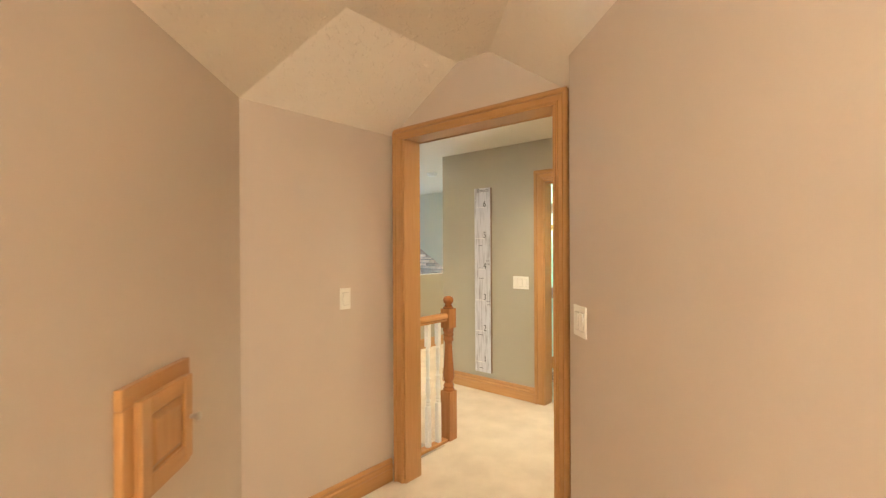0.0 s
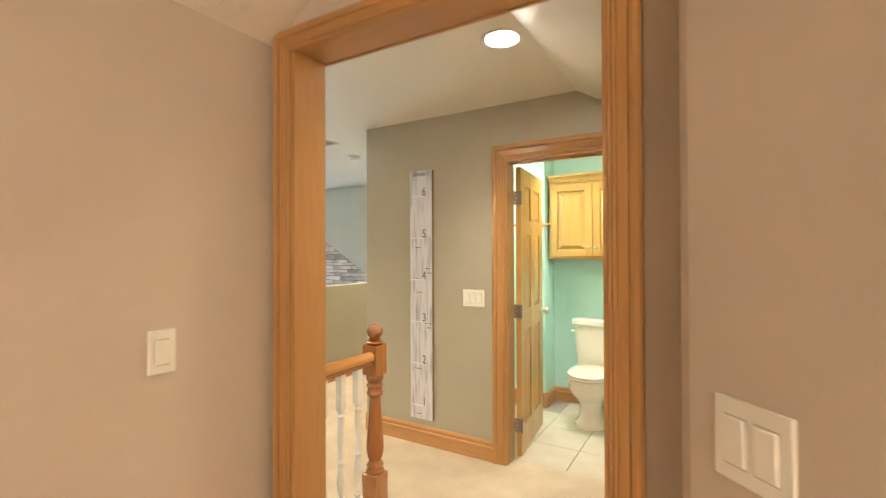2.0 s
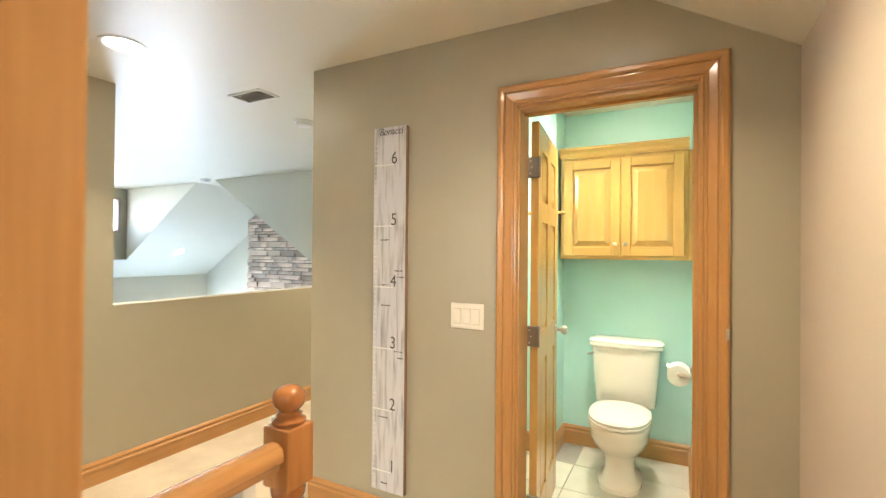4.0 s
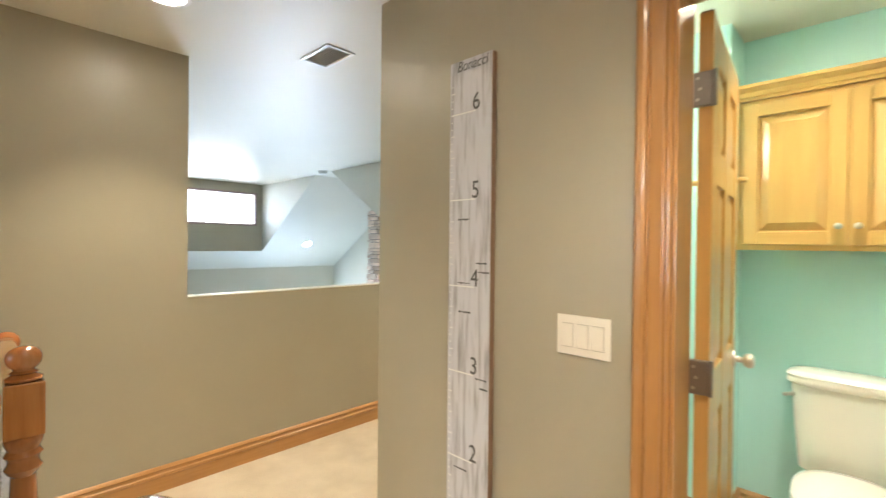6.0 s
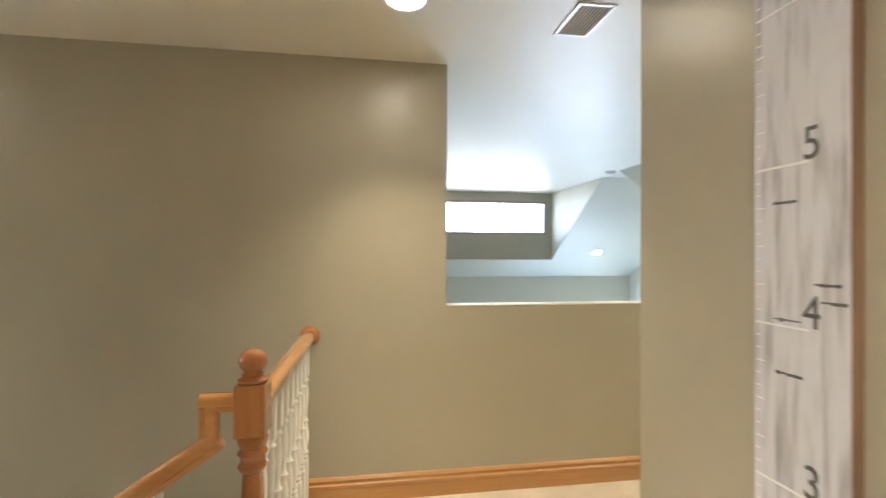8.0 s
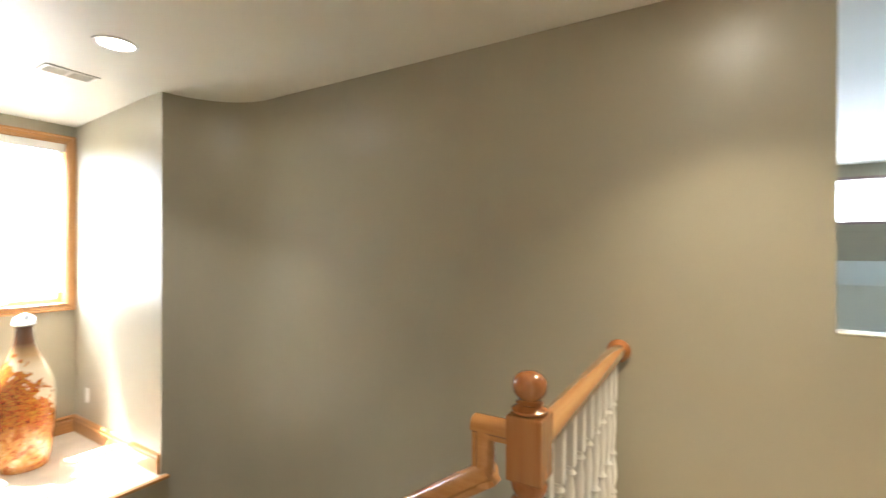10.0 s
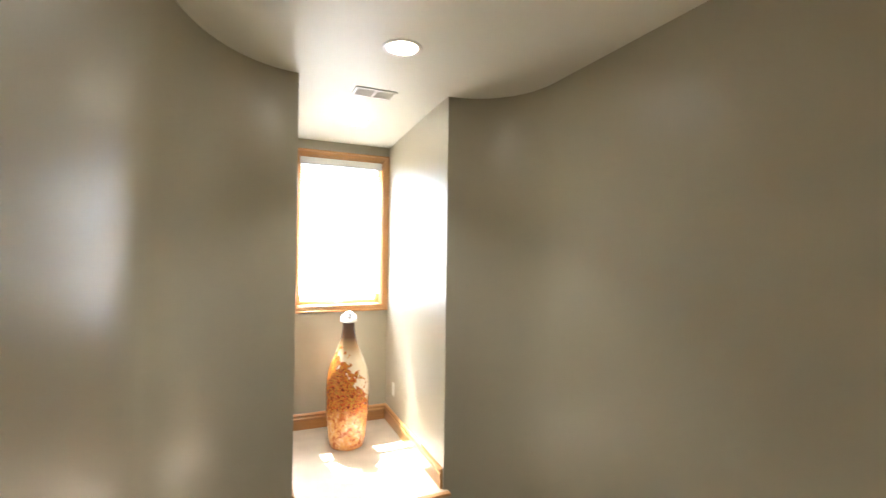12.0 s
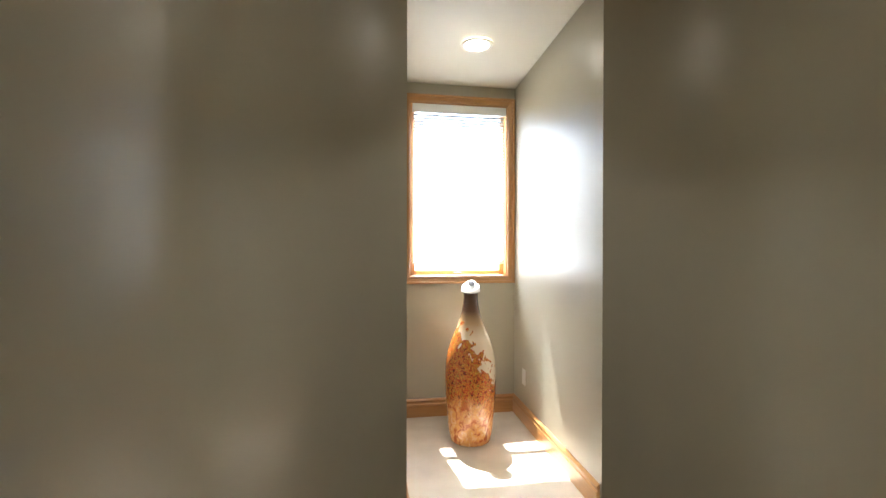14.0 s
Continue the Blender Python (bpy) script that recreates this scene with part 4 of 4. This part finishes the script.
part("sash_stile", box(-3.768, -3.735, -1.535, -1.505, 0.868, 2.142, 0.003, 1), OAK_Z, win)
part("sash_stile", box(-3.075, -3.042, -1.535, -1.505, 0.868, 2.142, 0.003, 1), OAK_Z, win)
part("bottom_sash_rail", box(-3.735, -3.075, -1.535, -1.505, 0.868, 0.902, 0.003, 1), OAK_X, win)
part("meeting_rail", box(-3.735, -3.075, -1.535, -1.505, 1.385, 1.425, 0.003, 1), OAK_X, win)
part("sash_lift", box(-3.43, -3.37, -1.505, -1.49, 0.876, 0.888, 0.003, 1), STEEL, win)
for z0, z1 in ((0.902, 1.385), (1.425, 2.142)):
    pane = part("pane", box(-3.735, -3.075, -1.522, -1.518, z0, z1), GLASS, win)
    pane.visible_shadow = False

blind = thing("window_blind", "white slatted window blind lowered almost to the sill", "blind", (-3.405, -1.455, 0))
part("head_rail", box(-0.355, 0.355, -0.022, 0.022, 2.085, 2.138, 0.003, 1), BLIND, blind)
part("valance", box(-0.358, 0.358, 0.022, 0.030, 2.075, 2.14, 0.003, 1), BLIND, blind)
part("bottom_rail", box(-0.350, 0.350, -0.012, 0.012, 0.952, 0.966, 0.003, 1), BLIND, blind)
slat = slat_mesh(0.70, 0.0235)
tilt = 55.0
for i in range(47):
    ob = new("slat", slat)
    ob.parent = blind
    ob.matrix_local = pose(0, 0, 2.062 - 0.0234 * i, -tilt, 0, 0)
for x in (-0.22, 0.22):
    part("ladder_cord", box(x - 0.001, x + 0.001, 0.014, 0.016, 0.96, 2.08), BLIND, blind)

win = tagged(new("window_dormer"), "wide low dormer window with a mauve-brown frame", "window", "", "structure")
FRAME = material("mauve_window_frame", (0.36, 0.27, 0.26), 0.5, scale=12)
part("frame", box(-9.45, -9.335, 3.55, 6.0, 2.155, 2.19), FRAME, win)
part("frame", box(-9.45, -9.335, 3.55, 6.0, 1.62, 1.655), FRAME, win)
part("frame", box(-9.45, -9.335, 3.55, 3.59, 1.655, 2.155), FRAME, win)
part("frame", box(-9.45, -9.335, 5.965, 6.0, 1.655, 2.155), FRAME, win)
pane = part("pane", box(-9.43, -9.425, 3.59, 5.965, 1.655, 2.155), GLASS, win)
pane.visible_shadow = False
for k, y in enumerate((4.38, 5.17)):
    part("muntin", box(-9.435, -9.415, y - 0.008, y + 0.008, 1.655, 2.155), FRAME, win)
part("muntin", box(-9.435, -9.415, 3.59, 5.965, 2.02, 2.032), FRAME, win)

# tall window of the great room
win = tagged(new("window_great_room"), "tall great room window with a brown frame", "window", "", "structure")
part("frame", box(-9.95, -9.87, 6.08, 7.62, 0.14, 0.2), FRAME, win)
part("frame", box(-9.95, -9.87, 6.08, 7.62, -2.1, -2.04), FRAME, win)
for y in (6.08, 6.82, 7.56):
    part("frame", box(-9.95, -9.87, y, y + 0.06, -2.04, 0.14), FRAME, win)
for y in (6.14, 6.88):
    pane = part("pane", box(-9.912, -9.908, y, y + 0.68, -2.04, 0.14), GLASS, win)
    pane.visible_shadow = False

# ---- floor vase ----
vase = thing("floor_vase", "tall bottle-shaped vase, cream with painted autumn leaves", "vase", (-3.385, -0.99, NOOK))
vase.scale.z = 0.96
VP = ((0.122, 0), (0.131, 0.008), (0.143, 0.07), (0.153, 0.18), (0.165, 0.32), (0.168, 0.45), (0.163, 0.54), (0.148, 0.62), (0.124, 0.69), (0.097, 0.755), (0.074, 0.815), (0.059, 0.87), (0.050, 0.93), (0.046, 0.97), (0.047, 1))
vm = bpy.data.materials.new("painted_glaze")
vm.use_nodes = True
vt = vm.node_tree
pv = vt.nodes["Principled BSDF"]
pv.inputs["Roughness"].default_value = 0.22
pv.inputs["Coat Weight"].default_value = 0.5
tc = vt.nodes.new("ShaderNodeTexCoord")
sep = vt.nodes.new("ShaderNodeSeparateXYZ")
vt.links.new(tc.outputs["Object"], sep.inputs[0])


def vnoise(scale, detail, stretch=(1, 1, 1), distortion=0.0):
    mp = vt.nodes.new("ShaderNodeMapping")
    mp.inputs["Scale"].default_value = stretch
    vt.links.new(tc.outputs["Object"], mp.inputs[0])
    nz = vt.nodes.new("ShaderNodeTexNoise")
    nz.inputs["Scale"].default_value, nz.inputs["Detail"].default_value, nz.inputs["Distortion"].default_value = scale, detail, distortion
    vt.links.new(mp.outputs[0], nz.inputs["Vector"])
    return nz.outputs[0]


def vramp(value, stops):
    r = vt.nodes.new("ShaderNodeValToRGB")
    e = r.color_ramp.elements
    e[0].position, e[0].color = stops[0][0], (*stops[0][1], 1)
    e[1].position, e[1].color = stops[-1][0], (*stops[-1][1], 1)
    for pos, c in stops[1:-1]:
        e.new(pos).color = (*c, 1)
    vt.links.new(value, r.inputs[0])
    return r.outputs[0]


def vmath(op, a, b):
    n = vt.nodes.new("ShaderNodeMath")
    n.operation = op
    for s, v in zip(n.inputs, (a, b)):
        if isinstance(v, (int, float)):
            s.default_value = v
        else:
            vt.links.new(v, s)
    return n.outputs[0]


def vmix(f, a, b):
    n = vt.nodes.new("ShaderNodeMix")
    n.data_type = 'RGBA'
    for s, v in zip((n.inputs[0], n.inputs[6], n.inputs[7]), (f, a, b)):
        vt.links.new(v, s)
    return n.outputs[2]


leaves = vramp(vnoise(75, 6, (1, 1, 0.8), 1.0), ((0.38, (0.10, 0.03, 0.012)), (0.44, (0.46, 0.06, 0.02)), (0.49, (0.52, 0.14, 0.015)), (0.53, (0.60, 0.33, 0.04)), (0.57, (0.17, 0.12, 0.02)), (0.63, (0.50, 0.10, 0.03))))
low = vramp(vnoise(26, 6, (1, 1, 0.8), 1.0), ((0.38, (0.42, 0.12, 0.03)), (0.47, (0.66, 0.31, 0.12)), (0.54, (0.70, 0.36, 0.09)), (0.64, (0.74, 0.46, 0.24))))
cream = vramp(sep.outputs[2], ((0.70, (0.72, 0.60, 0.44)), (0.80, (0.42, 0.26, 0.12)), (0.88, (0.13, 0.06, 0.03)), (0.99, (0.10, 0.05, 0.03))))
edge = vmath('ADD', sep.outputs[2], vmath('MULTIPLY', vmath('SUBTRACT', vnoise(20, 10, (1, 1, 0.8), 0.6), 0.5), 0.75))
edge = vmath('ADD', edge, vmath('MULTIPLY', sep.outputs[0], -1.6))
mask = vmath('LESS_THAN', edge, 0.62)
body = vmix(mask, cream, leaves)
fade = vramp(vmath('ADD', sep.outputs[2], vmath('MULTIPLY', vmath('SUBTRACT', vnoise(9, 4), 0.5), 0.3)), ((0.20, (1, 1, 1)), (0.34, (0, 0, 0))))
vt.links.new(vmix(fade, body, low), pv.inputs["Base Color"])
part("body", lathe(VP, n=48), vm, vase, "", True)
bm = loft([[(x, y, z) for x, y, z in superring(0, 0, 0.998, 0.050, 0.050, 0.050, 32, 2.0)],
           [(x, y, z + 0.10 * (-y)) for x, y, z in superring(0, 0, 1.012, 0.064, 0.064, 0.060, 32, 2.0)],
           [(x, y, z - 0.55 * y) for x, y, z in superring(0, 0.004, 1.045, 0.058, 0.050, 0.052, 32, 2.0)],
           [(x * 0.8, y, z - 0.6 * y) for x, y, z in superring(0, 0.0, 1.062, 0.036, 0.036, 0.036, 32, 2.0)]])
bmesh.ops.transform(bm, matrix=pose(0, 0, 0, 0, 0, -20), verts=list(bm.verts))
CAP = material("white_glazed_lip", (0.80, 0.78, 0.74), 0.2, scale=6, coat=0.5)
part("lip", bm, CAP, vase, "white glazed pouring lip", True)
# solid dark cap, the hole's shade is only its colour
part("mouth", turned(lathe(((0.020, 0), (0.024, 0.004), (0.010, 0.006)), n=20), pose(0, 0.018, 1.062, -45, 0, 0)), DARK, vase, "dark cap coloured as the shade inside the opening", True)


# ---- bathroom floor tiles, stone facing (many pieces) ----
bm = box(-0.163, 0.163, -0.163, 0.163, -0.010, 0, 0.002, 1)
tile = finish(bm, "tile", TILE)
bathfloor = bpy.data.objects["floor_bathroom"]
for i in range(6):
    for j in range(5):
        cx, cy = -1.22 - 0.166 - 0.332 * i, 5.25 - 0.166 - 0.332 * j
        if cx - 0.16 > -2.95 and cy - 0.16 > 3.85 and not (cy > 4.98 and cx < -2.03):
            ob = new("tile", tile)
            ob.parent = bathfloor
            ob.location = (cx, cy, -0.003)
structure("floor_sill", box(-1.895, -1.235, 3.86, 3.925, -0.012, -0.002), CARPET, "carpet edge at the bathroom doorway", "floor")

chimney = tagged(part("chimney_breast", box(-8.24, -5.2, 7.62, 7.88, LOWER, CEIL), MORTAR), "stacked ledgestone chimney breast in brown and grey", "fireplace", "", "structure")
rng = random.Random(5)
meshes = []
for k in range(24):
    w, h, d = rng.uniform(0.10, 0.36), rng.choice((0.045, 0.06, 0.075, 0.10)), rng.uniform(0.02, 0.055)
    bm = bmesh.new()
    add_box(bm, -w / 2, w / 2, -d, 0, 0.004, h - 0.004)
    for v in bm.verts:
        v.co += Vector((rng.uniform(-0.012, 0.012), rng.uniform(-0.008, 0.008) if v.co.y < -0.01 else 0, rng.uniform(-0.005, 0.005)))
    meshes.append((w, h, finish(bm, "stone", STONE)))
z = 0.25
while z < 2.2:
    h = rng.choice((0.045, 0.06, 0.075, 0.10))
    pick = [m for m in meshes if m[1] == h]
    x = -8.24 + rng.uniform(-0.03, 0.0)
    while pick and x < -6.3:
        w, _, me = rng.choice(pick)
        ob = new("stone", me)
        ob.parent = chimney
        ob.location = (x + w / 2, 7.62, z)
        x += w + 0.008
    if pick:
        z += h + 0.004
